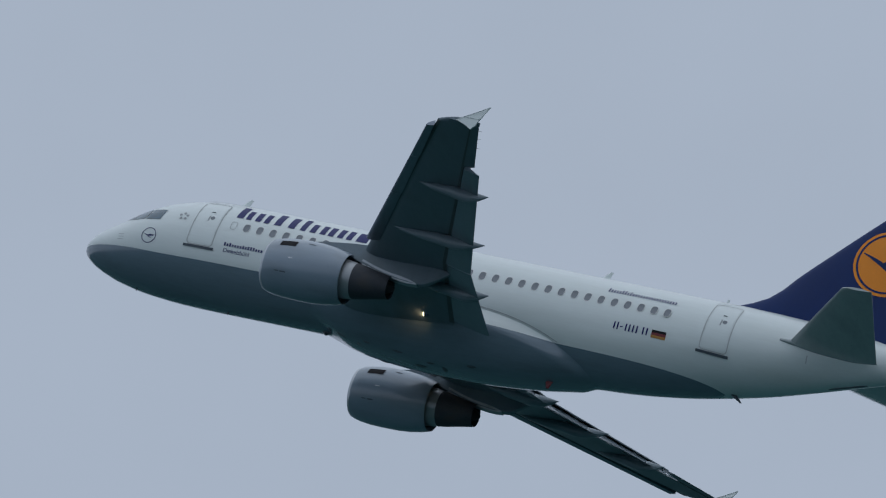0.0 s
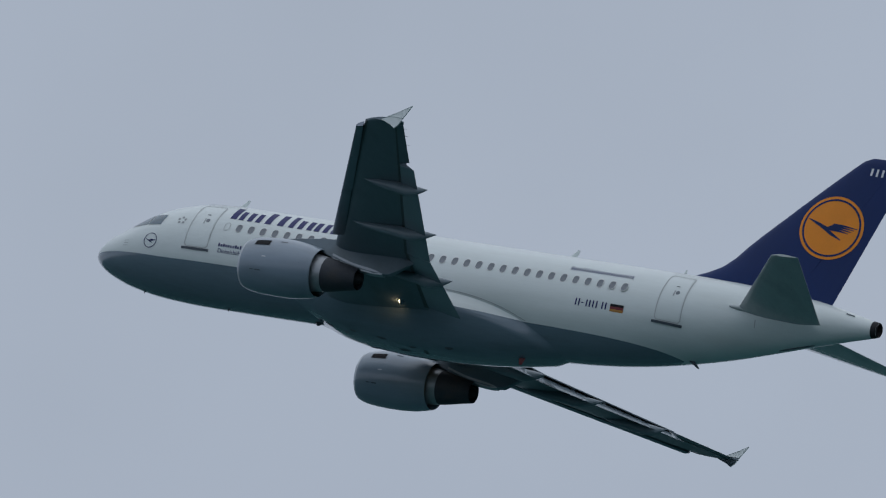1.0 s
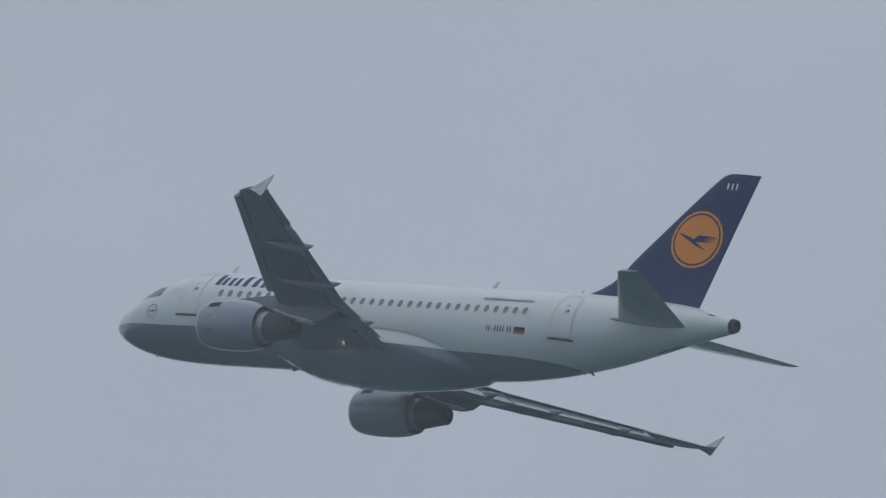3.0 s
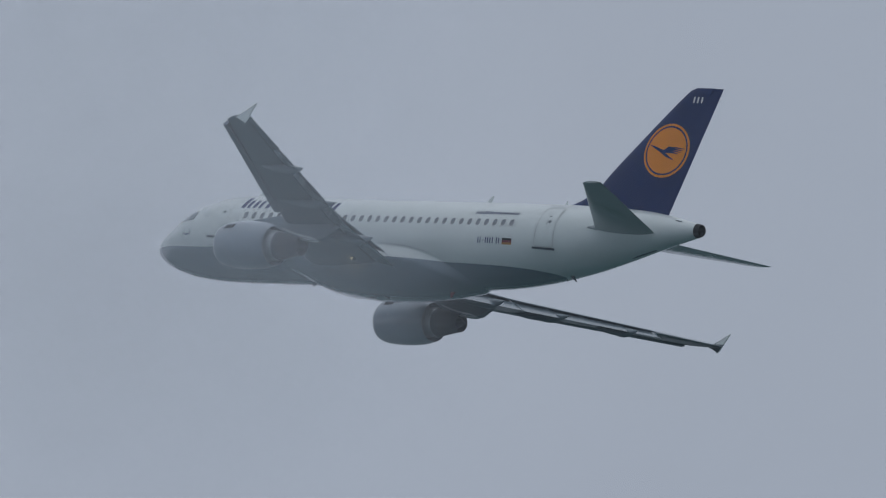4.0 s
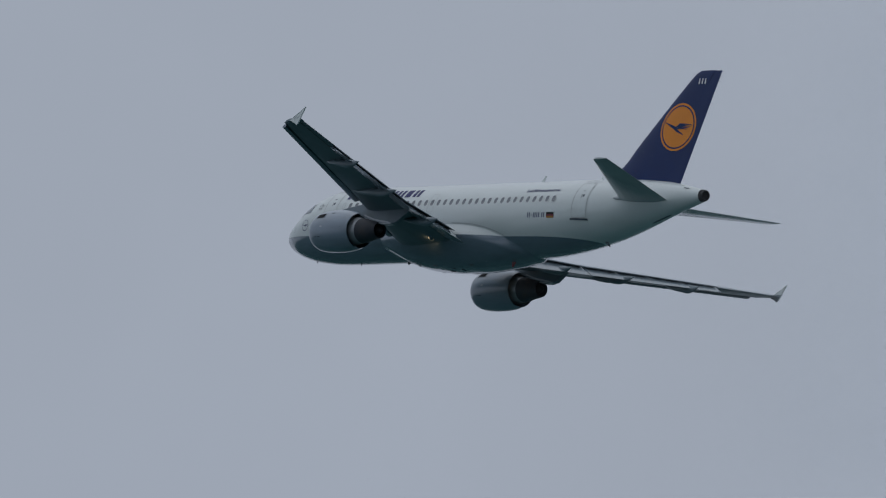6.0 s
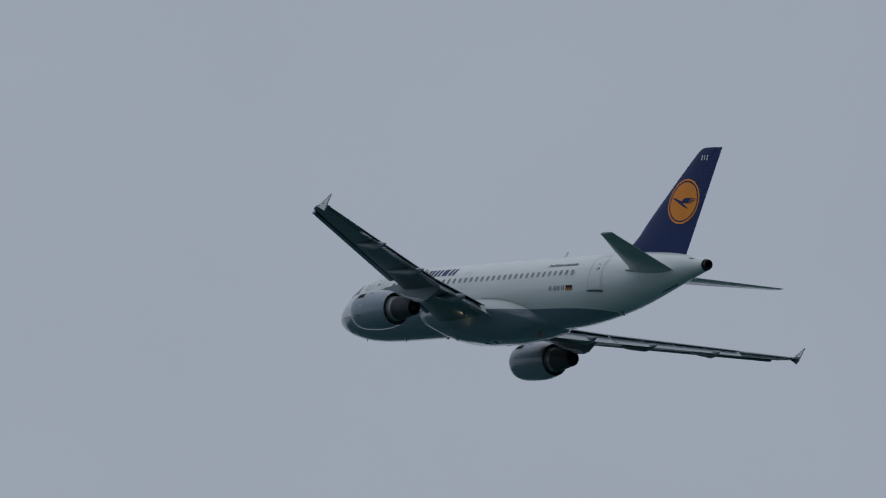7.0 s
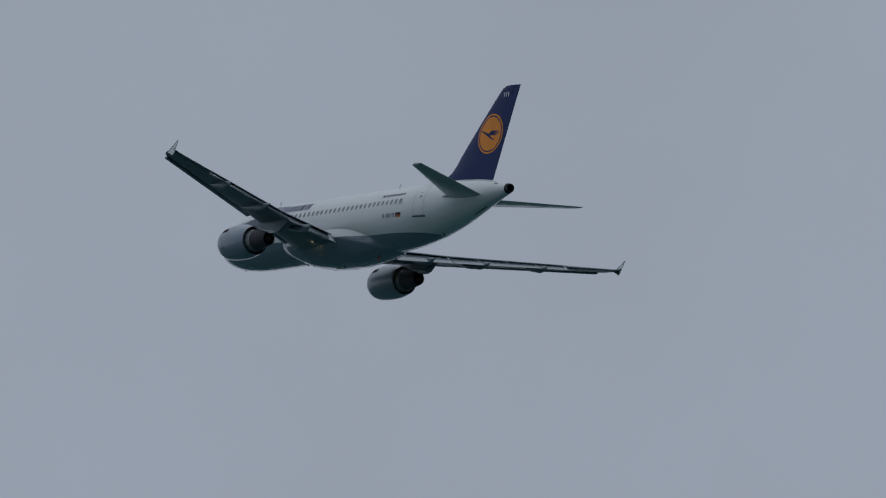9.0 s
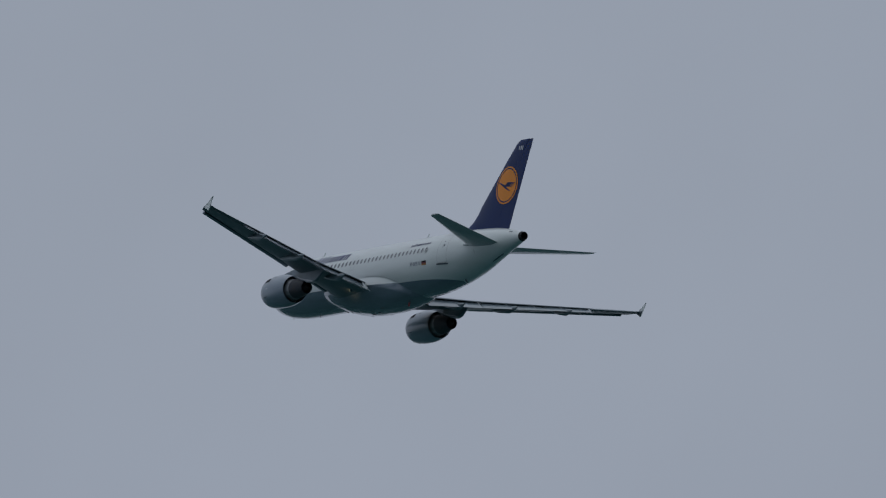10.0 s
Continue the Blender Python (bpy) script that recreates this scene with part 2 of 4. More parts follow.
def fuselage():
    xs = [0.0, 0.02, 0.05, 0.1, 0.16, 0.24, 0.34, 0.46] + list(np.arange(0.6, 6.3, 0.2)) + list(np.arange(6.5, 20.5, 0.7)) + list(np.arange(20.5, 33.7, 0.3)) + [33.7, 33.86]
    up, low = 34, 20
    rings = []
    for x in xs:
        zc, h, w = section(x)
        w, h = max(w, 0.004), max(h, 0.004)
        line = hermite(PAINT_X, PAINT_Z, x)
        a = math.asin(max(-1, min(1, (line - zc) / h)))        # paint edge, below the axis
        angles = list(np.linspace(a, math.pi - a, up, endpoint=False)) + list(np.linspace(math.pi - a, math.tau + a, low, endpoint=False))
        rings.append([(x, w * math.cos(b), zc + h * math.sin(b)) for b in angles])
    bm = loft(rings, ends=(True, False))
    bm.faces.ensure_lookup_table()
    per = up + low
    for k, f in enumerate(bm.faces):
        f.material_index = 1 if k < per * (len(xs) - 1) and k % per >= up else 0
    return part("fuselage", bm, [WHITE, GREY], jet, "white painted cabin hull with a grey belly")


hull = fuselage()


def tail_exhaust():
    zc, h, w = section(33.86)
    rings = []
    for x, k in ((33.84, 1.01), (33.88, 1.0), (33.90, 0.9), (33.86, 0.84), (33.4, 0.7)):
        rings.append([(x, k * w * math.cos(b), zc + k * h * math.sin(b)) for b in np.linspace(0, math.tau, 28, endpoint=False)])
    part("tail_exhaust", loft(rings, ends=(False, True)), SOOT, hull, "sooty dark exhaust ring in the tail cone")
    rings = []
    for x, k in ((33.64, 1.012), (33.75, 1.02), (33.855, 1.03)):
        zc, h, w = section(x)
        rings.append([(x, k * w * math.cos(b), zc + k * h * math.sin(b)) for b in np.linspace(0, math.tau, 28, endpoint=False)])
    part("tail_cone_ring", loft(rings, ends=(False, False)), SOOT, hull, "dark heat-stained metal ring")


tail_exhaust()


def patch(corner, nu=2, nv=5, bm=None, lift=0.012, side=-1):
    """A paint patch on the hull between four corners (x, z), laid on its curve."""
    bm = bm or bmesh.new()
    (x0, z0), (x1, z1), (x2, z2), (x3, z3) = corner     # lower front, lower aft, upper aft, upper front
    grid = []
    for j in range(nv + 1):
        v = j / nv
        row = []
        for i in range(nu + 1):
            u = i / nu
            x = (1 - v) * ((1 - u) * x0 + u * x1) + v * ((1 - u) * x3 + u * x2)
            g = (1 - v) * ((1 - u) * arc(z0) + u * arc(z1)) + v * ((1 - u) * arc(z3) + u * arc(z2))
            row.append(bm.verts.new(girth(x, g, side, lift)))
        grid.append(row)
    for j in range(nv):
        for i in range(nu):
            bm.faces.new((grid[j][i], grid[j][i + 1], grid[j + 1][i + 1], grid[j + 1][i]))
    return bm


def side_patch(corner, nu=4, nv=4, bm=None, lift=0.012, side=-1):
    """The same where the hull tapers: heights are true heights."""
    bm = bm or bmesh.new()
    p = [Vector(c) for c in corner]
    grid = []
    for j in range(nv + 1):
        row = []
        for i in range(nu + 1):
            q = p[0].lerp(p[1], i / nu).lerp(p[3].lerp(p[2], i / nu), j / nv)
            row.append(bm.verts.new(skin(q.x, q.y, side, lift)))
        grid.append(row)
    for j in range(nv):
        for i in range(nu):
            bm.faces.new((grid[j][i], grid[j][i + 1], grid[j + 1][i + 1], grid[j + 1][i]))
    return bm


def outline(x0, x1, z0, z1, wide, radius, side=-1, lift=0.012, bm=None, steps=6):
    """A rounded rectangular band on the hull."""
    bm = bm or bmesh.new()
    inner, outer = [], []
    g0, g1 = arc(z0), arc(z1)
    cs = [(x1 - radius, g1 - radius, 0), (x0 + radius, g1 - radius, 90), (x0 + radius, g0 + radius, 180), (x1 - radius, g0 + radius, 270)]
    pts = []
    for cx, cg, a0 in cs:
        for k in range(steps + 1):
            a = radians(a0 + 90 * k / steps)
            pts.append((cx, cg, math.cos(a), math.sin(a)))
    full = []
    for k, (cx, cg, c, s) in enumerate(pts):
        full.append((cx, cg, c, s))
        nx = pts[(k + 1) % len(pts)]
        far = math.hypot(nx[0] - cx, nx[1] - cg)
        for q in range(1, int(far / 0.2)):
            f = q / int(far / 0.2)
            full.append((cx + (nx[0] - cx) * f, cg + (nx[1] - cg) * f, c, s))
    for cx, cg, c, s in full:
        inner.append(bm.verts.new(girth(cx + (radius - wide) * c, cg + (radius - wide) * s, side, lift)))
        outer.append(bm.verts.new(girth(cx + radius * c, cg + radius * s, side, lift)))
    for k in range(len(full)):
        j = (k + 1) % len(full)
        bm.faces.new((inner[k], inner[j], outer[j], outer[k]))
    return bm


def disc(cx, cz, r_in, r_out, side=-1, lift=0.012, bm=None, seg=40, rings=5):
    """A round or ring-shaped paint mark on the hull."""
    bm = bm or bmesh.new()
    rows = []
    for j in range(rings + 1):
        r = r_in + (r_out - r_in) * j / rings
        rows.append([bm.verts.new(girth(cx + max(r, 1e-3) * math.cos(a), arc(cz) + max(r, 1e-3) * math.sin(a), side, lift)) for a in np.linspace(0, math.tau, seg, endpoint=False)])
    for a, b in zip(rows, rows[1:]):
        for i in range(seg):
            bm.faces.new((a[i], a[(i + 1) % seg], b[(i + 1) % seg], b[i]))
    return bm


# cabin windows: one pane with its surround, repeated at the frame pitch
PITCH, FIRST, WINDOW_Z = 0.5334, 6.67, 0.63


def cabin_windows():
    for side in (-1, 1):
        bm = bmesh.new()
        # surround ring (raised) and pane (inside it), superelliptic
        loops = []
        for k, lift in ((1.0, 0.009), (1.05, 0.011), (1.18, 0.011), (1.24, 0.005)):
            loop = []
            for a in np.linspace(0, math.tau, 20, endpoint=False):
                c, s = math.cos(a), math.sin(a)
                n = (abs(c) ** 3 + abs(s) ** 3) ** (-1 / 3)
                loop.append(bm.verts.new(girth(6.67 + 0.115 * k * n * c, arc(WINDOW_Z) + 0.165 * (k if k < 1.1 else k - 0.06) * n * s, side, lift) - Vector((6.67, 0, 0))))
            loops.append(loop)
        for i, (a, b) in enumerate(zip(loops, loops[1:])):
            for q in range(20):
                f = bm.faces.new((a[q], a[(q + 1) % 20], b[(q + 1) % 20], b[q]))
                f.material_index = 1 if i > 0 else 0
        bm.faces.new(loops[0])
        first = part("cabin_window", bm, [GLASS, PANE_RIM], hull)
        first.location.x = FIRST
        for i in range(1, 33):
            ob = new("cabin_window", first.data)
            ob.parent = hull
            ob.location.x = FIRST + i * PITCH
        part("blanked_window", outline(6.02, 6.26, WINDOW_Z - 0.18, WINDOW_Z + 0.18, 0.02, 0.10, side), SEAM, hull, "blanked window outline in grey")


cabin_windows()


def cabin_door(x0, x1, side):
    bm = outline(x0, x1, -0.42, 1.60, 0.034, 0.16, side)
    door = part("cabin_door", bm, SEAM, hull, "white closed cabin door with a grey seam")
    # slightly proud door skin
    part("door_skin", patch([(x0 + 0.06, -0.34), (x1 - 0.06, -0.34), (x1 - 0.06, 1.53), (x0 + 0.06, 1.53)], 3, 12, lift=0.008, side=side), WHITE, door)
    sill = patch([(x0 - 0.08, -0.525), (x1 + 0.08, -0.525), (x1 + 0.08, -0.43), (x0 - 0.08, -0.43)], 4, 3, lift=0.03, side=side)
    part("door_sill", sill, SILL, door, "worn dark metal sill")
    mid = (x0 + x1) / 2
    part("door_window", disc(mid + 0.14, 0.78, 0, 0.085, side, 0.014), GLASS, door, "small round dark window")
    part("door_handle", patch([(mid - 0.02, 0.62), (mid + 0.03, 0.62), (mid + 0.03, 0.86), (mid - 0.02, 0.86)], 1, 2, lift=0.016, side=side), GREY_MARK, door)
    part("door_latch_mark", patch([(mid - 0.03, 1.04), (mid + 0.12, 1.04), (mid + 0.12, 1.08), (mid - 0.03, 1.08)], 1, 1, lift=0.016, side=side), SILL, door)
    part("rain_gutter", patch([(x0 - 0.05, 1.70), (x1 + 0.75, 1.70), (x1 + 0.75, 1.73), (x0 - 0.05, 1.73)], 6, 1, lift=0.045, side=side), SEAM, door, "thin rain gutter over the door")


for s in (-1, 1):
    cabin_door(4.52, 5.60, s)
    cabin_door(25.26, 26.34, s)
    exit_x = FIRST + 13 * PITCH
    part("emergency_exit", outline(exit_x - 0.26, exit_x + 0.26, 0.08, 1.16, 0.022, 0.10, s), SEAM, hull, "overwing emergency exit outline in grey")

# cockpit glazing
for s in (-1, 1):
    part("cockpit_window", side_patch([(2.50, 0.35), (3.14, 0.38), (3.22, 0.88), (2.66, 0.88)], side=s), COCKPIT, hull, "dark cockpit side window")
    part("cockpit_window", side_patch([(1.85, 0.29), (2.45, 0.345), (2.60, 0.88), (2.28, 0.83)], side=s), COCKPIT, hull, "dark cockpit side window")
    part("windscreen", side_patch([(1.52, 0.38), (1.80, 0.30), (2.24, 0.82), (2.06, 0.95)], side=s), COCKPIT, hull, "dark sloping windscreen pane")


# ---- markings on the hull ----
def strokes(name, x0, height, z0, plan, mat, label, pitch):
    """A wordmark drawn as plain upright bars: each entry is (start, width, low, high) in letter heights."""
    for start, wide, low, high in plan:
        bm = patch([(x0 + pitch * start, z0 + height * low), (x0 + pitch * (start + wide), z0 + height * low),
               (x0 + pitch * (start + wide), z0 + height * high), (x0 + pitch * start, z0 + height * high)], 1, 3)
        part(name, bm, mat, hull, label)


def bars(count, tall, gap=1.0, wide=0.62):
    return [(i * gap, wide, 0, 1.0 if i in tall else 0.72) for i in range(count)]


# uprights of the wide mark: (start, width, low, high)
WORD = [(0.0, 0.24, 0, 1), (0.33, 0.18, 0, 0.74), (0.66, 0.19, 0, 0.74), (0.98, 0.19, 0, 0.74), (1.36, 0.24, 0, 1), (1.86, 0.24, 0, 0.94), (2.30, 0.20, 0, 1), (2.66, 0.20, 0, 0.72),
        (3.02, 0.20, 0, 0.74), (3.32, 0.20, 0, 0.74), (3.66, 0.20, 0, 0.74), (3.98, 0.20, 0, 0.74), (4.34, 0.40, 0, 0.74), (4.92, 0.20, 0, 0.74), (5.24, 0.20, 0, 0.74)]
strokes("wordmark", 6.05, 0.64, 1.03, WORD, LETTER, "wide navy wordmark drawn as plain bars", 1.12)
strokes("web_mark", 21.16, 0.20, 1.06, [(i * 0.5, 0.24, 0, 1.0 if i in (0, 5, 6, 8) else 0.70) for i in range(26)], LETTER, "small navy lettering drawn as plain bars", 0.213)
strokes("registration_mark", 21.90, 0.27, -0.40, [(0.0, 0.10, 0, 1), (0.24, 0.10, 0, 1), (0.46, 0.18, 0.40, 0.54), (0.82, 0.10, 0, 1), (1.06, 0.10, 0, 1), (1.32, 0.10, 0, 1), (1.58, 0.10, 0, 1), (2.02, 0.10, 0, 1), (2.28, 0.10, 0, 1)], LETTER, "dark registration drawn as plain bars", 0.565)
strokes("type_mark", 6.05, 0.14, -0.25, bars(15, (0, 2, 7, 9, 10, 11)), LETTER, "small dark lettering drawn as plain bars", 0.107)
for k, m in enumerate((GOLD, RED, BLACK)):
    part("flag_stripe", patch([(23.40, -0.43 + 0.097 * k), (23.97, -0.43 + 0.097 * k), (23.97, -0.43 + 0.097 * (k + 1)), (23.40, -0.43 + 0.097 * (k + 1))], 2, 2), m, hull, "stripe of a small painted flag")


def town_name():
    curve = bpy.data.curves.new("town_name", "FONT")
    curve.body, curve.size = "Dinkelsb\u00fchl", 0.23
    probe = new("town_name", curve)
    bpy.context.view_layer.update()
    me = bpy.data.meshes.new_from_object(probe.evaluated_get(bpy.context.evaluated_depsgraph_get()))
    bpy.data.objects.remove(probe)
    bm = bmesh.new()
    bm.from_mesh(me)
    wide = max(v.co.x for v in bm.verts)
    for v in bm.verts:
        v.co = girth(6.07 + v.co.x * 1.06 / wide, arc(-0.49) + v.co.y, -1, 0.014)
    part("town_name", bm, LETTER, hull, "small dark lettering", smooth=False)


town_name()


def bird(put, size, bm):
    """A plain soaring-bird shape: a long neck stroke, a body and a raised wing of five bars. put maps (u, v) to the surface."""
    def bar(a, b, wa, wb):
        a, b = Vector((1.12 * a[0], 0.85 * a[1])), Vector((1.12 * b[0], 0.85 * b[1]))
        d = (b - a).normalized()
        nrm = Vector((-d.y, d.x))
        last = None
        for k in range(5):
            p = a.lerp(b, k / 4)
            w = wa + (wb - wa) * k / 4
            pair = [bm.verts.new(put(*(size * (p + nrm * w)))), bm.verts.new(put(*(size * (p - nrm * w))))]
            if last:
                bm.faces.new((last[0], pair[0], pair[1], last[1]))
            last = pair
    bar((-0.86, 0.27), (-0.58, 0.14), 0.014, 0.046)
    bar((-0.59, 0.145), (-0.20, -0.06), 0.046, 0.082)
    bar((-0.24, -0.04), (0.06, -0.28), 0.075, 0.060)
    bar((0.05, -0.27), (0.42, -0.48), 0.060, 0.018)
    bar((-0.18, -0.12), (0.12, 0.10), 0.070, 0.105)
    for k in range(4):
        bar((0.04 - 0.02 * k, 0.155 - 0.075 * k), (0.44 - 0.04 * k, 0.165 - 0.085 * k), 0.050, 0.034)
        bar((0.43 - 0.04 * k, 0.165 - 0.085 * k), (0.88 - 0.09 * k, 0.12 - 0.09 * k), 0.034, 0.012)
    return bm


part("emblem_ring", disc(2.93, -0.34, 0.275, 0.302, rings=1), LETTER, hull, "thin dark ring emblem")
part("emblem_bird", bird(lambda u, v: girth(2.93 + u, arc(-0.34) + v, -1, 0.012), 0.26, bmesh.new()), LETTER, hull, "small dark bird shape")
stars = bmesh.new()
for k in range(5):
    a = radians(90 + 72 * k)
    disc(4.04 + 0.15 * math.cos(a), 0.66 + 0.13 * math.sin(a), 0, 0.062, bm=stars, seg=5, rings=1)
part("alliance_mark", stars, GREY_MARK, hull, "five grey dots in a ring")
for k in range(3):
    part("caution_mark", side_patch([(1.62, -0.60 + 0.1 * k), (1.86, -0.60 + 0.1 * k), (1.86, -0.585 + 0.1 * k), (1.62, -0.585 + 0.1 * k)], 2, 1), GREY_MARK, hull)


def mast(name, x, z0, z1, sweep, chord, y=0.0, mat=WHITE, label="", thick=0.03):
    rings = []
    for k in (0, 0.5, 1):
        z = z0 + (z1 - z0) * k
        c = chord * (1 - 0.66 * k)
        xo = x + sweep * k
        rings.append([(xo, y, z), (xo + 0.3 * c, y + thick, z), (xo + c, y, z), (xo + 0.3 * c, y - thick, z)])
    return part(name, loft(rings), mat, hull, label, smooth=False)


mast("antenna", 5.20, 2.03, 2.46, 0.40, 0.40, label="white swept blade antenna")
mast("antenna", 19.90, 2.03, 2.46, 0.38, 0.40, label="white swept blade antenna")
mast("antenna", 24.95, 2.05, 2.32, 0.12, 0.22, label="white swept blade antenna")
mast("antenna", 7.85, 2.05, 2.17, 0.03, 0.10, mat=SILL, label="small dark antenna")
mast("antenna", 2.35, -1.80, -1.96, 0.06, 0.10, mat=SILL, label="small dark belly probe")
mast("antenna", 6.20, -2.05, -2.17, 0.04, 0.12, mat=SILL, label="small dark belly antenna")
mast("drain_mast", 26.35, -1.30, -1.56, 0.46, 0.30, mat=SILL, label="dark swept drain mast", thick=0.05)
mast("drain_mast", 10.12, -2.05, -2.19, 0.10, 0.42, mat=SILL, label="dark stub mast", thick=0.07)


# ---- belly fairing ----
FAIR_X = [9.0, 9.6, 10.5, 11.2, 12.0, 13.0, 14.5, 16.2, 17.3, 18.2, 19.0, 19.85, 20.6, 21.2, 21.7]
FAIR_TOP = [-0.95, -0.86, -0.76, -0.69, -0.62, -0.56, -0.52, -0.56, -0.64, -0.78, -0.97, -1.25, -1.58, -1.88, -2.00]
FAIR_OUT = [0.06, 0.09, 0.14, 0.19, 0.23, 0.26, 0.27, 0.26, 0.23, 0.19, 0.14, 0.09, 0.05, 0.02, 0.0]
FAIR_BOT = [-2.09, -2.12, -2.22, -2.34, -2.49, -2.60, -2.69, -2.68, -2.62, -2.54, -2.45, -2.31, -2.18, -2.08, -2.00]
# the front edge: its station by the angle up from the keel; it runs forward along the flanks
FRONT_A = [0.0, 0.13, 0.28, 0.46, 0.65, 0.85, 1.10, 1.60]
FRONT_X = [10.42, 10.38, 10.20, 9.86, 9.50, 9.38, 9.33, 9.42]


def fairing_point(x, a, lift=0.0):
    """The fairing's skin at station x; a runs from the left side over the keel to the right, 0 at the keel."""
    top, out, bot = (hermite(FAIR_X, c, x) for c in (FAIR_TOP, FAIR_OUT, FAIR_BOT))
    zc, tall, broad = section(x)
    z = zc - tall * math.cos(a)
    k = max(0.0, min(1.0, (top - z) / 0.45))
    k = k * k * (3 - 2 * k)
    ahead = max(0.0, min(1.0, (x - hermite(FRONT_A, FRONT_X, abs(a))) / 1.1))
    k *= 1 - (1 - ahead) ** 2
    w, h = broad + out * k - 0.02 * (1 - k) + lift, tall + (zc - bot - tall) * k - 0.02 * (1 - k) + lift
    flat = abs(math.sin(a)) ** (1 - 0.22 * k)
    return Vector((x, math.copysign(w * flat, a), zc - h * math.cos(a)))


def belly_fairing():
    rings = []
    for x in list(np.arange(9.0, 12.0, 0.08)) + list(np.arange(12.0, 21.71, 0.2)):
        top = hermite(FAIR_X, FAIR_TOP, x)
        zc, tall, _ = section(x)
        edge = math.acos(max(-1, min(0.9995, (zc - top - 0.02) / tall)))
        rings.append([fairing_point(x, a) for a in np.linspace(-edge, edge, 73)])
    bm = loft(rings, closed=False)
    bmesh.ops.bisect_plane(bm, geom=bm.verts[:] + bm.edges[:] + bm.faces[:], plane_co=(15, 0, -1.20), plane_no=(0.014, 0, 1))
    for f in bm.faces:
        c = f.calc_center_median()
        f.material_index = 1 if c.z > -1.20 - 0.014 * (c.x - 15) and c.x > 13 else 0
    return part("belly_fairing", bm, [GREY, WHITE], jet, "bulging grey belly fairing with white upper flank")


fairing = belly_fairing()
# fine seal line along the fairing's upper edge
for s in (-1, 1):
    bm = bmesh.new()
    last = None
    for x in np.arange(15.6, 19.9, 0.25):
        z = hermite(FAIR_X, FAIR_TOP, x)
        pair = [bm.verts.new(skin(x, z + 0.018, s, 0.012)), bm.verts.new(skin(x, z - 0.005, s, 0.016))]
        if last:
            bm.faces.new((last[0], pair[0], pair[1], last[1]))
        last = pair
    part("fairing_seal", bm, GREY_MARK, fairing, "thin dark seal line")


def belly_z(x, y):
    lo, hi = 0.0, math.pi / 2
    for _ in range(24):
        mid = (lo + hi) / 2
        lo, hi = (mid, hi) if fairing_point(x, mid).y < abs(y) else (lo, mid)
    return fairing_point(x, lo).z


def belly_vent(x, y, long, wide):
    bm = bmesh.new()
    rows = []
    for k, drop in ((1.0, 0.002), (0.8, 0.018), (0.5, 0.010)):
        rows.append([(x + k * long * math.cos(a), y + k * wide * math.sin(a), belly_z(x + k * long * math.cos(a), y + k * wide * math.sin(a)) - drop) for a in np.linspace(0, math.tau, 14, endpoint=False)])
    part("belly_vent", loft(rows, ends=(False, True), bm=bm), SILL, fairing, "small dark vent")


for x, y, a, b in ((11.1, -0.55, 0.32, 0.06), (11.9, -0.5, 0.12, 0.09), (12.3, -0.8, 0.22, 0.05), (13.6, -0.8, 0.30, 0.05), (14.9, -0.55, 0.22, 0.05), (14.4, -0.15, 0.36, 0.10), (15.4, -0.25, 0.14, 0.2),
                   (16.6, -0.8, 0.26, 0.07), (12.6, 0.7, 0.25, 0.07), (15.2, 0.8, 0.3, 0.08)):
    belly_vent(x, y, a * 0.75, b * 0.95)
mast("beacon", 19.35, -2.28, -2.62, 0.12, 0.34, y=-0.3, mat=RED, label="dark red beacon under the belly", thick=0.08)


# ---- wings ----
def slat_x(y):
    return 13.48 + 0.518 * (y - 6.8)


def lead(y):
    return slat_x(y) + 0.24 + 2.6 * max(0, y - 16.6) ** 2


def trail(y):
    return 17.42 + 0.06 * (y - 2) if y < 6.4 else 17.68 + 0.296 * (y - 6.4)


def chord_z(y):
    return -1.26 + 0.127 * (y - 2.0)


def wing_point(y, f, n, side, lift=0.0):
    """A point of the wing at span y, chord fraction f, n = +1 for the upper and -1 for the lower skin."""
    c = trail(y) - lead(y)
    thick = (0.150 - 0.004 * max(0, y - 2) if y < 8 else 0.126 - 0.0015 * (y - 8))
    t = 5 * thick * (0.2969 * math.sqrt(f) - 0.1260 * f - 0.3516 * f ** 2 + 0.2843 * f ** 3 - 0.1030 * f ** 4)
    camber = 0.018 * math.sin(math.pi * min(1, f * 1.05)) ** 1.0
    drop = 0.014 * (1 - (y - 2) / 30)
    return Vector((lead(y) + f * c, side * y, chord_z(y) - drop * f * c + c * (camber + n * t) + n * lift))


def element(spans, f0, f1, side, move=lambda v, y: v, count=12):
    """A closed piece of the wing between two chord fractions, lofted over the span."""
    rings = []
    for y in spans:
        fr = [f0 + (f1 - f0) * (1 - math.cos(math.pi * k / count)) / 2 for k in range(count + 1)]
        ring = [move(wing_point(y, f, 1, side), y) for f in fr] + [move(wing_point(y, f, -1, side), y) for f in reversed(fr)][(0 if f1 < 0.99 else 0):(-1 if f0 < 0.01 else None)]
        rings.append(ring)
    return loft(rings)


def hinged(y0f, degrees, back, down, side):
    """Turns a piece about its own nose and slides it aft and down."""
    def move(v, y):
        h = wing_point(y, y0f, -1, side)
        d = v - h
        a = radians(degrees)
        return Vector((h.x + back + d.x * math.cos(a) + d.z * math.sin(a), v.y, h.z - down - d.x * math.sin(a) + d.z * math.cos(a)))
    return move


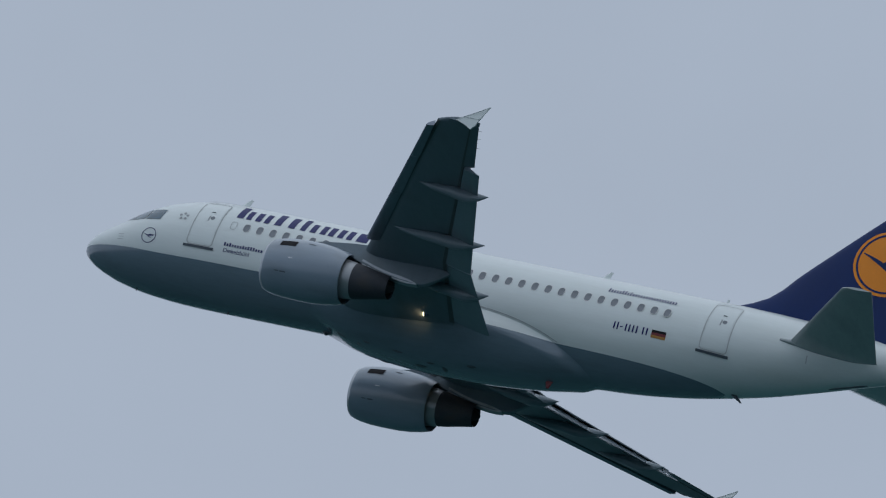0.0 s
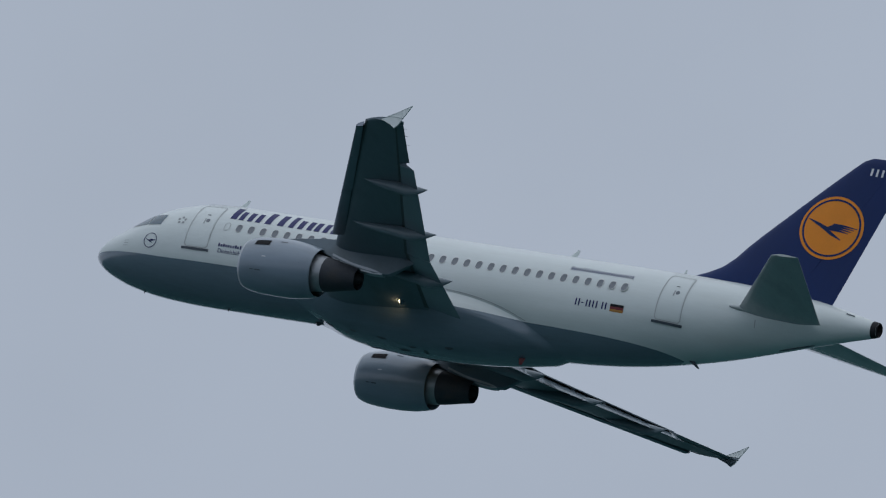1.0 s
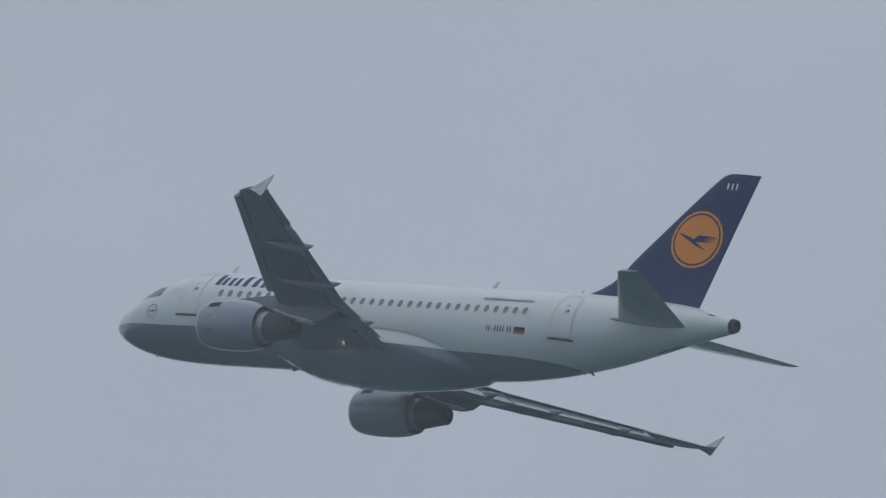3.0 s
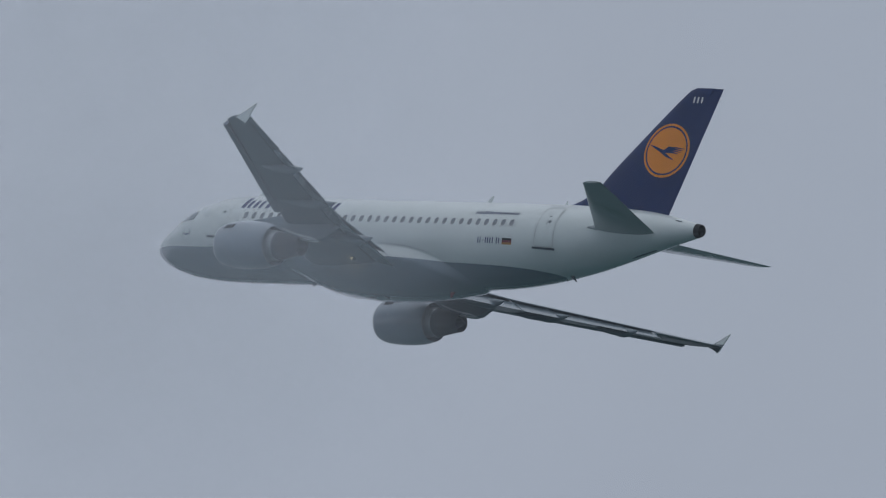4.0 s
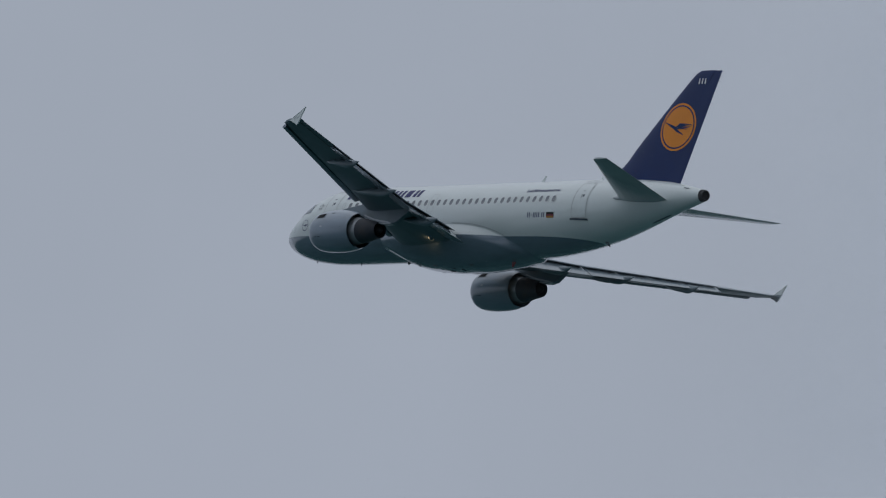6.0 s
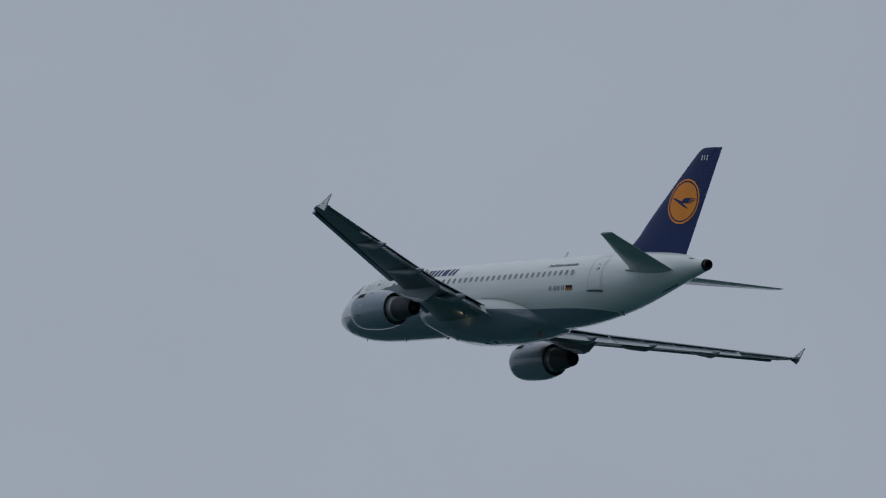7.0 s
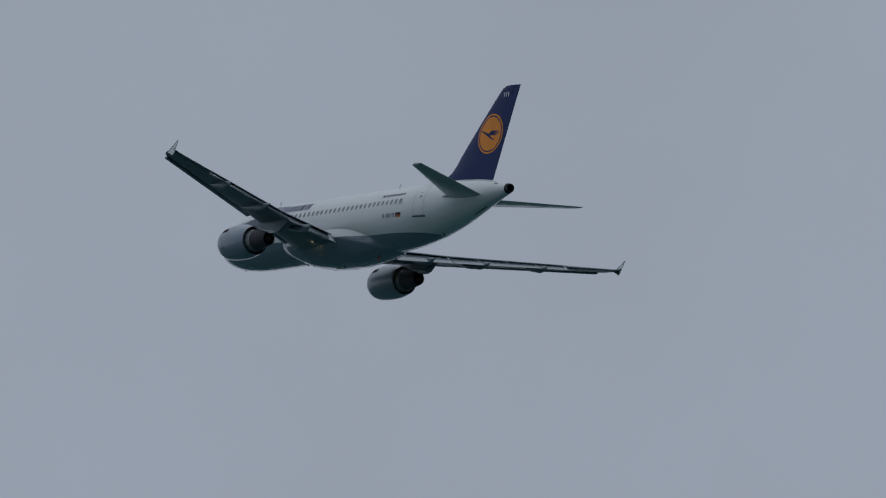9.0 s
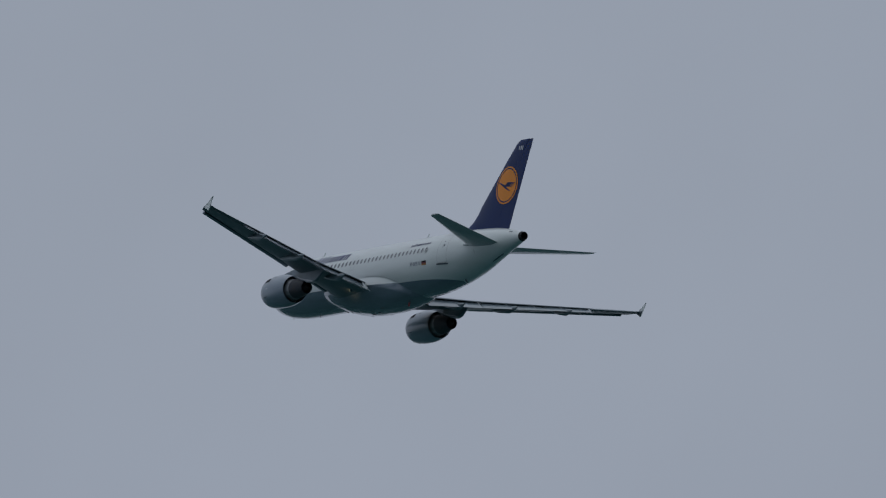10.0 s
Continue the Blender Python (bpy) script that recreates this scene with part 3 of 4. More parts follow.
def flap_fairing(parent, y, x0, x1, side, width=0.25, depth=0.46):
    rings = []
    for k in np.linspace(0, 1, 19):
        x = x0 + (x1 - x0) * k
        fr = min(0.97, max(0.02, (x - lead(y)) / (trail(y) - lead(y))))
        top = wing_point(y, fr, -1, side).z - (0.42 * max(0, k - 0.5))
        body = (k / 0.66) ** 0.85 * (1 - 0.25 * (k / 0.66) ** 2) / 0.75 if k < 0.66 else 1 - ((k - 0.66) / 0.34) ** 2.2
        w, d = max(0.012, width * body * (1 - 0.35 * k)), max(0.015, depth * body)
        ring = []
        for a in np.linspace(0, math.tau, 14, endpoint=False):
            ring.append((x, side * y + w * math.cos(a), top + 0.04 - d * 0.5 + d * 0.5 * math.sin(a)))
        rings.append(ring)
    return part("flap_track_fairing", loft(rings), FAIRING_GREY, parent, "pointed grey canoe fairing under the flap")


def wing(side):
    root = part("wing", element([1.3, 2.0, 3.0, 4.5, 6.4, 9.0, 11.5, 13.9, 15.4, 16.8], 0.0, 0.75, side), WING_GREY, jet, "swept grey wing with slats and flaps set")
    part("wingtip", element([16.8, 16.95, 17.04], 0.0, 0.93, side), WING_GREY, root)
    # dark strips painted as the shade behind the slats and in front of the flaps
    part("flap_cove_shade", element([2.1, 6.4, 13.9, 16.8], 0.725, 0.758, side, lambda v, y: v + Vector((0, 0, -0.012))), SLOT_SHADE, root, "dark strip painted as the shade in front of the flaps")
    slat = lambda v, y: Vector((slat_x(y) + (v.x - lead(y)) * 1.02, v.y, v.z - 0.07 - (0.24 - (v.x - lead(y))) * 0.30))
    part("slat", element([7.15, 9.0, 11.0], 0.0, 0.13, side, slat), SLAT, root, "leading-edge slat run forward")
    part("slat", element([11.03, 13.5, 14.0], 0.0, 0.14, side, slat), SLAT, root, "leading-edge slat run forward")
    part("slat", element([14.03, 15.3, 16.52], 0.0, 0.15, side, slat), SLAT, root, "leading-edge slat run forward")
    part("slat", element([2.75, 3.8, 4.95], 0.0, 0.085, side, slat), SLAT, root, "leading-edge slat run forward")
    part("slat_gap_shade", element([7.2, 12, 16.8], 0.002, 0.075, side, lambda v, y: v + Vector((-0.02, 0, -0.015))), SLOT_SHADE, root, "dark strip painted as the shade behind the slats")
    part("flap", element([2.3, 4.4, 6.37], 0.745, 1.0, side, hinged(0.745, 16, 0.10, 0.08, side)), FLAP_GREY, root, "lowered trailing-edge flap")
    part("flap", element([6.43, 10.0, 13.68], 0.735, 1.0, side, hinged(0.735, 16, 0.10, 0.07, side)), FLAP_GREY, root, "lowered trailing-edge flap")
    part("aileron", element([13.72, 15.2, 16.75], 0.752, 1.0, side, lambda v, y: Vector((wing_point(y, 0.752, -1, side).x + (v.x - wing_point(y, 0.752, -1, side).x) * 0.70, v.y, v.z))), WING_GREY, root, "drooped aileron")
    for y, x0, x1 in ((12.1, 17.0, 19.86), (8.45, 15.0, 18.80), (4.75, 15.0, 18.02)):
        flap_fairing(root, y, x0, x1, side, *((0.28, 0.50) if y < 5 else (0.22, 0.47)))
    # spoiler panels: the upper skin runs on over the flaps' noses
    for a, b in ((2.35, 6.35), (6.45, 8.2), (8.25, 10.0), (10.05, 11.8), (11.85, 13.6)):
        rings = []
        for y in (a, (a + b) / 2, b):
            fr = np.linspace(0.68, 0.86, 5)
            rings.append([wing_point(y, f, 1, side, 0.012) for f in fr] + [wing_point(y, f, 1, side, -0.03) for f in reversed(fr)])
        part("spoiler", loft(rings), WING_GREY, root, "grey spoiler panel lying flush")
    # fence on the tip: white swept plate above; lower one's inner face greyed as shade
    profile = [(20.08, 0.76), (20.15, 0.80), (20.50, 1.00), (20.95, 1.29), (20.80, 0.98), (20.70, 0.76)]
    foot = [(19.80, 0.60), (20.08, 0.757), (20.698, 0.757), (20.68, 0.72), (20.58, 0.48), (20.44, 0.33), (20.25, 0.44), (20.0, 0.53)]
    def plate(shape):
        rings = []
        for dy, k in ((-0.012, 0.96), (-0.03, 1.0), (0.03, 1.0), (0.012, 0.96)):
            rings.append([(20.2 + (x - 20.2) * k, side * (17.10 + dy) + side * 0.05 * (z - 0.6), 0.75 + (z - 0.75) * k) for x, z in shape])
        return loft(rings)
    fence = part("wingtip_fence", plate(profile), WHITE, root, "white swept wingtip fence", smooth=False)
    lower = plate(foot)
    for f in lower.faces:
        c = f.calc_center_median()
        f.material_index = 0 if side * c.y > 17.10 + 0.05 * (c.z - 0.6) else 1
    part("fence_foot", lower, [WHITE, WING_GREY], fence, "lower half of the fence, white outside, coloured grey inside for shade", smooth=False)
    # static wicks
    for y in (15.2, 15.9, 16.5):
        p = wing_point(y, 0.92, -1, side)
        part("static_wick", capsule(0.007, 0.004, p.x - 0.06, p.x + 0.15, p.y, p.z + 0.01, bmesh.new(), 6), SILL, root)
    return root


for s in (-1, 1):
    w = wing(s)
    # landing lamp at the root, lit
    lamp = bmesh.new()
    p = Vector((14.90, s * 2.42, wing_point(2.6, 0.62, -1, s).z - 0.03))
    rings = [[(p.x + dx, p.y + r * math.cos(a), p.z + r * math.sin(a)) for a in np.linspace(0, math.tau, 18, endpoint=False)] for dx, r in ((0.10, 0.04), (0.05, 0.10), (-0.03, 0.145), (-0.06, 0.14))]
    part("lamp_housing", loft(rings, ends=(True, False)), WING_GREY, w)
    rings = [[(p.x + dx, p.y + r * math.cos(a), p.z + r * math.sin(a)) for a in np.linspace(0, math.tau, 18, endpoint=False)] for dx, r in ((-0.055, 0.135), (-0.09, 0.105), (-0.11, 0.045))]
    part("landing_lamp", loft(rings, ends=(True, True)), LAMP, w, "lit warm landing lamp")


# ---- engines ----
def turned(name, profile, y, zc, mat, parent, label="", seg=44, droop=0.0, ends=(False, False)):
    rings = []
    for x, r in profile:
        d = droop * max(0, 11.0 - x)
        rings.append([(x, y + r * math.cos(a), zc - d + r * math.sin(a)) for a in np.linspace(0, math.tau, seg, endpoint=False)])
    return part(name, loft(rings, ends=ends), mat, parent, label)


def engine(side):
    y, zc = side * 5.75, -2.02
    cowl = turned("engine", [(9.86, 0.965), (9.97, 1.01), (10.2, 1.06), (10.6, 1.11), (11.1, 1.135), (11.7, 1.13), (12.2, 1.085), (12.6, 1.01), (12.90, 0.93), (12.91, 0.915), (12.7, 0.925), (12.1, 0.95)], y, zc, COWL, jet, "grey turbofan engine nacelle under the wing", droop=0.03)
    turned("inlet_lip", [(10.15, 0.79), (9.92, 0.80), (9.78, 0.84), (9.74, 0.88), (9.77, 0.925), (9.865, 0.967)], y, zc, LIP, cowl, "bare metal inlet lip", droop=0.03)
    turned("inlet_duct", [(10.15, 0.79), (10.5, 0.83), (10.85, 0.85)], y, zc, DUCT, cowl, droop=0.03)
    turned("fan_disc", [(10.84, 0.85), (10.80, 0.3), (10.55, 0.14), (10.40, 0.02)], y, zc, SOOT, cowl, "dark fan with spinner", droop=0.03, ends=(False, True))
    turned("bypass_duct", [(12.05, 0.945), (12.1, 0.76), (12.5, 0.75), (12.9, 0.72), (13.25, 0.665)], y, zc, DUCT, cowl, "pale metal bypass duct lining")
    turned("core_cowl", [(13.23, 0.672), (13.6, 0.615), (14.0, 0.535), (14.45, 0.455), (14.62, 0.425), (14.60, 0.40), (14.2, 0.42)], y, zc, BURNT, cowl, "heat-stained core nozzle")
    turned("exhaust_plug", [(14.15, 0.41), (14.3, 0.27), (14.6, 0.20), (14.78, 0.07), (14.80, 0.02)], y, zc, SOOT, cowl, "sooty exhaust plug", ends=(False, True))
    def on_cowl(x, a, lift=0.008):
        r = hermite([9.86, 10.2, 10.6, 11.1, 11.7, 12.2, 12.6, 12.9], [0.965, 1.06, 1.11, 1.135, 1.13, 1.085, 1.01, 0.93], x) + lift
        return Vector((x, y - r * math.cos(a), zc - 0.03 * max(0, 11 - x) + r * math.sin(a)))

    def cowl_patch(name, x0, x1, a0, a1, mat, label, lift=0.008):
        bm = bmesh.new()
        grid = [[bm.verts.new(on_cowl(x0 + (x1 - x0) * i / 4, radians(a0 + (a1 - a0) * j / 3), lift)) for i in range(5)] for j in range(4)]
        for j in range(3):
            for i in range(4):
                bm.faces.new((grid[j][i], grid[j][i + 1], grid[j + 1][i + 1], grid[j + 1][i]))
        part(name, bm, mat, cowl, label)
    # dark precooler slot and small fittings, on the same flank of both engines
    cowl_patch("cowl_vent", 10.30, 10.95, 26, 41, BLACK, "dark slot vent in the cowl", 0.012)
    cowl_patch("cowl_vent", 11.35, 11.62, 40, 43, SILL, "small dark vent")
    cowl_patch("cowl_mark", 10.85, 11.02, -2, 0, PALE_MARK, "small pale placard")
    cowl_patch("cowl_latch", 10.40, 10.58, -30, -28, SILL, "small dark latch")
    cowl_patch("cowl_latch", 10.64, 10.88, -30.5, -28, SILL, "small dark latch")
    # pylon
    stations = [10.7, 11.6, 12.8, 13.5, 14.5, 15.3, 15.9, 16.3, 16.7]
    above = [-0.92, -0.76, -0.62, -0.58, -0.62, -0.80, -0.88, -0.93, -0.98]
    below = [-1.02, -1.00, -1.20, -1.42, -1.66, -1.74, -1.68, -1.40, -1.08]
    half = [0.03, 0.13, 0.19, 0.20, 0.19, 0.17, 0.13, 0.09, 0.04]

    def pylon_edge(x):
        return hermite(stations, below, x), hermite(stations, half, x)

    rings = []
    for x, zu, zl, w in zip(stations, above, below, half):
        h = min(0.03, 0.3 * (zu - zl))
        rings.append([(x, y - w, zu - h), (x, y - w * 0.7, zu), (x, y + w * 0.7, zu), (x, y + w, zu - h), (x, y + w, zl + h), (x, y + w * 0.8, zl), (x, y - w * 0.8, zl), (x, y - w, zl + h)])
    pylon = part("pylon", loft(rings), WING_GREY, cowl, "grey engine pylon", smooth=False)
    rings = []
    for x in np.linspace(13.3, 15.6, 9):
        zl, w = pylon_edge(x)
        t = 0.17 * min(1, (15.7 - x) / 0.5)
        rings.append([(x, y - w - 0.012, zl + t), (x, y - w * 0.85 - 0.012, zl - 0.015), (x, y + w * 0.85 + 0.012, zl - 0.015), (x, y + w + 0.012, zl + t)])
    part("heat_shield", loft(rings), SHIELD, pylon, "pale bare metal heat shield", smooth=False)
    return cowl


for s in (-1, 1):
    engine(s)


# ---- tail ----
def fin_edge(z):
    """Leading and trailing edge of the fin at height z."""
    le = hermite([1.6, 1.95, 2.14, 2.35, 2.66, 3.1, 3.6, 4.81, 7.60, 7.80, 7.95], [23.9, 24.8, 25.5, 26.0, 26.55, 27.0, 27.36, 28.40, 30.93, 31.14, 31.45], z)
    te = 31.62 + (z - 1.8) * (33.17 - 31.62) / (7.95 - 1.8)
    return le, te


def fin_half(z, f):
    le, te = fin_edge(z)
    c = min(te - le, 5.2)
    t = 5 * 0.10 * (0.2969 * math.sqrt(f) - 0.1260 * f - 0.3516 * f ** 2 + 0.2843 * f ** 3 - 0.1036 * f ** 4)
    return max(0.004, t * c * (0.6 if z > 7.9 else 1.0))


def fin_piece(heights, f0, f1, count=12):
    rings = []
    for z in heights:
        le, te = fin_edge(z)
        fr = [f0 + (f1 - f0) * (1 - math.cos(math.pi * k / count)) / 2 for k in range(count + 1)]
        rings.append([(le + f * (te - le), -fin_half(z, f), z) for f in fr] + [(le + f * (te - le), fin_half(z, f), z) for f in reversed(fr)])
    return loft(rings)


FIN_Z = [1.5, 1.75, 1.95, 2.14, 2.35, 2.66, 3.1, 3.6, 4.2, 4.81, 5.6, 6.4, 7.2, 7.60, 7.80, 7.95]
fin = part("tail_fin", fin_piece(FIN_Z, 0.0, 0.705), NAVY, jet, "navy blue tail fin with an orange disc emblem")
part("rudder", fin_piece([1.78, 2.35, 3.1, 4.2, 5.6, 7.2, 7.93], 0.7065, 1.0), NAVY, fin, "navy rudder")


def on_fin(x, z, side=-1, lift=0.02):
    le, te = fin_edge(z)
    f = min(0.995, max(0.005, (x - le) / (te - le)))
    return Vector((x, side * (fin_half(z, f) + lift), z))


def fin_ring(r0, r1, lift, side, rings=8, seg=56):
    bm = bmesh.new()
    rows = []
    for j in range(rings + 1):
        r = max(1e-3, r0 + (r1 - r0) * j / rings)
        rows.append([bm.verts.new(on_fin(30.67 + r * math.cos(a), 4.85 + r * math.sin(a), side, lift)) for a in np.linspace(0, math.tau, seg, endpoint=False)])
    for a, b in zip(rows, rows[1:]):
        for i in range(seg):
            bm.faces.new((a[i], a[(i + 1) % seg], b[(i + 1) % seg], b[i]))
    return bm


for s in (-1, 1):
    emblem = part("emblem", fin_ring(0, 1.31, 0.014, s), ORANGE, fin, "orange disc with a navy bird shape")
    part("emblem_band", fin_ring(1.12, 1.20, 0.022, s, 2), NAVY, emblem, "thin navy ring")
    part("emblem_bird", bird(lambda u, v: on_fin(30.67 + u, 4.85 + v, s, 0.024), 1.06, bmesh.new()), NAVY, emblem, "plain navy bird shape")
    letters = bmesh.new()
    for x0, x1, z0, z1 in ((31.57, 31.66, 7.20, 7.50), (31.80, 31.89, 7.20, 7.50), (32.03, 32.12, 7.20, 7.50)):
        letters.faces.new([letters.verts.new(on_fin(x, z, s, 0.02)) for x, z in ((x0, z0), (x1, z0), (x1, z1), (x0, z1))])
    part("fin_letters", letters, PALE_MARK, fin, "pale letters drawn as plain bars")
for z in (7.35, 7.6, 7.85):
    part("static_wick", capsule(0.008, 0.004, fin_edge(z)[1] - 0.02, fin_edge(z)[1] + 0.16, 0, z, bmesh.new(), 6), SILL, fin)


def stabiliser(side):
    def edge(y):
        return 28.10 + 0.67 * (y - 0.8), 31.80 + 0.195 * (y - 0.8), 0.62 + 0.135 * (y - 0.8)

    def piece(spans, f0, f1, count=10):
        rings = []
        for y in spans:
            le, te, z = edge(y)
            c = te - le
            if y > 6.1:
                le += (y - 6.1) * 1.6
                c = te - le
            fr = [f0 + (f1 - f0) * (1 - math.cos(math.pi * k / count)) / 2 for k in range(count + 1)]
            half = lambda f: max(0.004, 5 * 0.10 * c * (0.2969 * math.sqrt(f) - 0.1260 * f - 0.3516 * f ** 2 + 0.2843 * f ** 3 - 0.1036 * f ** 4))
            rings.append([(le + f * c, side * y, z + half(f)) for f in fr] + [(le + f * c, side * y, z - half(f)) for f in reversed(fr)])
        return loft(rings)

    plane = part("tailplane", piece([0.3, 0.8, 2.0, 4.0, 5.8, 6.1, 6.22], 0, 0.70), TAIL_GREY, jet, "swept pale grey tailplane")
    part("elevator", piece([0.85, 3.0, 5.9, 6.1, 6.21], 0.7005, 1.0), TAIL_GREY, plane, "grey elevator")


for s in (-1, 1):
    stabiliser(s)
part("hull_vent", side_patch([(32.55, 1.36), (32.9, 1.32), (32.9, 1.38), (32.55, 1.42)], 2, 1, lift=0.014), SILL, hull, "small dark vent")
part("hull_vent", side_patch([(29.22, 0.05), (29.26, 0.05), (29.26, 0.33), (29.22, 0.33)], 1, 2, lift=0.014), SEAM, hull)


def root_fillet(side):
    """Rounded fairing where the tailplane's leading edge meets the hull."""
    rings = []
    for k in np.linspace(0, 1, 9):
        x = 28.12 + 1.2 * k
        r = 0.02 + 0.09 * math.sin(math.pi * min(1, k * 0.8 + 0.05)) ** 0.7
        zc = 0.66
        yc = abs(skin(x, zc, 1, 0).y) + 0.05 * k
        rings.append([(x, side * (yc + r * 0.8 * math.cos(a)), zc + r * math.sin(a)) for a in np.linspace(0, math.tau, 12, endpoint=False)])
    part("root_fillet", loft(rings), TAIL_GREY, hull, "pale grey fillet at the tailplane root")


for s in (-1, 1):
    root_fillet(s)


def tail_skid():
    """A dark strip along the keel under the tail cone."""
    rings = []
    for x in np.linspace(30.0, 31.4, 7):
        z = hermite(FUS_X, FUS_BOT, x)
        w = 0.05 * min(1, (x - 29.9) / 0.3, (31.5 - x) / 0.3)
        rings.append([(x, -w, z + 0.03), (x, -w * 0.7, z - 0.03), (x, w * 0.7, z - 0.03), (x, w, z + 0.03)])
    part("tail_skid", loft(rings), SILL, hull, "dark worn strip under the tail cone", smooth=False)


tail_skid()


# ---- ground below, out of view but for its dim green light from underneath ----
def ground():
    bm = bmesh.new()
    size, cells = 2700.0, 24
    grid = [[bm.verts.new((-size + 2 * size * i / cells, -size + 2 * size * j / cells, -0.4 + 0.4 * math.sin(i * 1.7) * math.sin(j * 1.3) if 2 < i < 22 and not (i == 12 and j == 12) else 0.0)) for i in range(cells + 1)] for j in range(cells + 1)]
    for j in range(cells):
        for i in range(cells):
            bm.faces.new((grid[j][i], grid[j][i + 1], grid[j + 1][i + 1], grid[j + 1][i]))
    ob = part("ground", bm, GRASS, None)
    tagged(ob, "flat dark green rough grass reaching the horizon", "grass", kind="structure")


ground()


# ---- thin cloud drifting between the camera and the jet ----
def mist_material(name, long, high, dense, seed, power):
    m = bpy.data.materials.new(name)
    m.use_nodes = True
    nt = m.node_tree
    nt.nodes.clear()
    n, link = nt.nodes.new, nt.links.new
    out, mix, clear = n("ShaderNodeOutputMaterial"), n("ShaderNodeMixShader"), n("ShaderNodeBsdfTransparent")
    lit, thru, both = n("ShaderNodeBsdfDiffuse"), n("ShaderNodeBsdfTranslucent"), n("ShaderNodeAddShader")
    lit.inputs["Color"].default_value = thru.inputs["Color"].default_value = MIST_COLOUR
    link(lit.outputs[0], both.inputs[0])
    link(thru.outputs[0], both.inputs[1])
    coord, scaled, sep = n("ShaderNodeTexCoord"), n("ShaderNodeMapping"), n("ShaderNodeSeparateXYZ")
    scaled.inputs["Location"].default_value = (seed, seed * 0.7, 0)
    scaled.inputs["Scale"].default_value = (0.55, 1, 1)
    link(coord.outputs["Object"], scaled.inputs["Vector"])
    link(coord.outputs["Object"], sep.inputs[0])
    puff = n("ShaderNodeTexNoise")
    puff.inputs["Scale"].default_value, puff.inputs["Detail"].default_value, puff.inputs["Roughness"].default_value = 0.075, 4, 0.5
    link(scaled.outputs[0], puff.inputs["Vector"])

    def fade(output, half):
        a = n("ShaderNodeMath")
        a.operation = "ABSOLUTE"
        link(output, a.inputs[0])
        f = n("ShaderNodeMapRange")
        f.interpolation_type = "SMOOTHERSTEP"
        f.inputs["From Min"].default_value, f.inputs["From Max"].default_value = half, half * power
        f.inputs["To Min"].default_value, f.inputs["To Max"].default_value = 0, 1
        link(a.outputs[0], f.inputs["Value"])
        return f.outputs["Result"]

    body = n("ShaderNodeMath")
    body.operation = "MULTIPLY"
    link(fade(sep.outputs["X"], long), body.inputs[0])
    link(fade(sep.outputs["Z"], high), body.inputs[1])
    rough = n("ShaderNodeMapRange")
    rough.inputs["From Min"].default_value, rough.inputs["From Max"].default_value = 0.32, 0.68
    rough.inputs["To Min"].default_value, rough.inputs["To Max"].default_value = dense * 0.5, dense * 1.1
    link(puff.outputs["Fac"], rough.inputs["Value"])
    alpha = n("ShaderNodeMath")
    alpha.operation = "MULTIPLY"
    link(body.outputs[0], alpha.inputs[0])
    link(rough.outputs["Result"], alpha.inputs[1])
    link(alpha.outputs[0], mix.inputs[0])
    link(clear.outputs[0], mix.inputs[1])
    link(both.outputs[0], mix.inputs[2])
    # cloud is lit from the sky above whatever way its veil hangs
    for shader, z in ((lit, 1), (thru, -1)):
        up = n("ShaderNodeCombineXYZ")
        up.inputs["Z"].default_value = z
        link(up.outputs[0], shader.inputs["Normal"])
    link(mix.outputs[0], out.inputs["Surface"])
    return m


MIST_COLOUR = (0.815, 0.872, 0.918, 1)


def cloud_wisp(u, length, height, dense, seed, power=0.45, dz=0.0, veils=2):
    """A bank of thin cloud, a few billowing veils deep, beside the flight path; u is its middle along the path."""
    heading = radians(44.5)
    ahead = Vector((-math.sin(heading), math.cos(heading), 0))
    base = Vector((5.59, 777.38, 192.39)) + ahead * u + Vector((0, 0, 0.158 * u + dz))
    bm = bmesh.new()
    nx, nz = 40, 16
    for k in range(veils):
        grid = []
        for j in range(nz + 1):
            row = []
            for i in range(nx + 1):
                x, z = length * (2 * i / nx - 1) * 1.02, height * (2 * j / nz - 1) * 1.02
                sway = 1.3 * noise.noise(Vector((x * 0.07, z * 0.09, seed + 3.7 * k)))
                row.append(bm.verts.new((x, 3.0 * (k - 0.5) + sway, z)))
            grid.append(row)
        for j in range(nz):
            for i in range(nx):
                bm.faces.new((grid[j][i], grid[j][i + 1], grid[j + 1][i + 1], grid[j + 1][i]))
    ob = part("cloud_wisp", bm, mist_material("thin_cloud", length, height, dense, seed, power), None)
    ob.matrix_basis = Matrix.Translation(base) @ Matrix.Rotation(math.atan2(ahead.y, ahead.x), 4, "Z") @ Matrix.Rotation(-0.156, 4, "Y")
    tagged(ob, "thin pale grey veil of low cloud in front of the jet", "cloud", "wisps of low cloud", "stuff")
    return ob


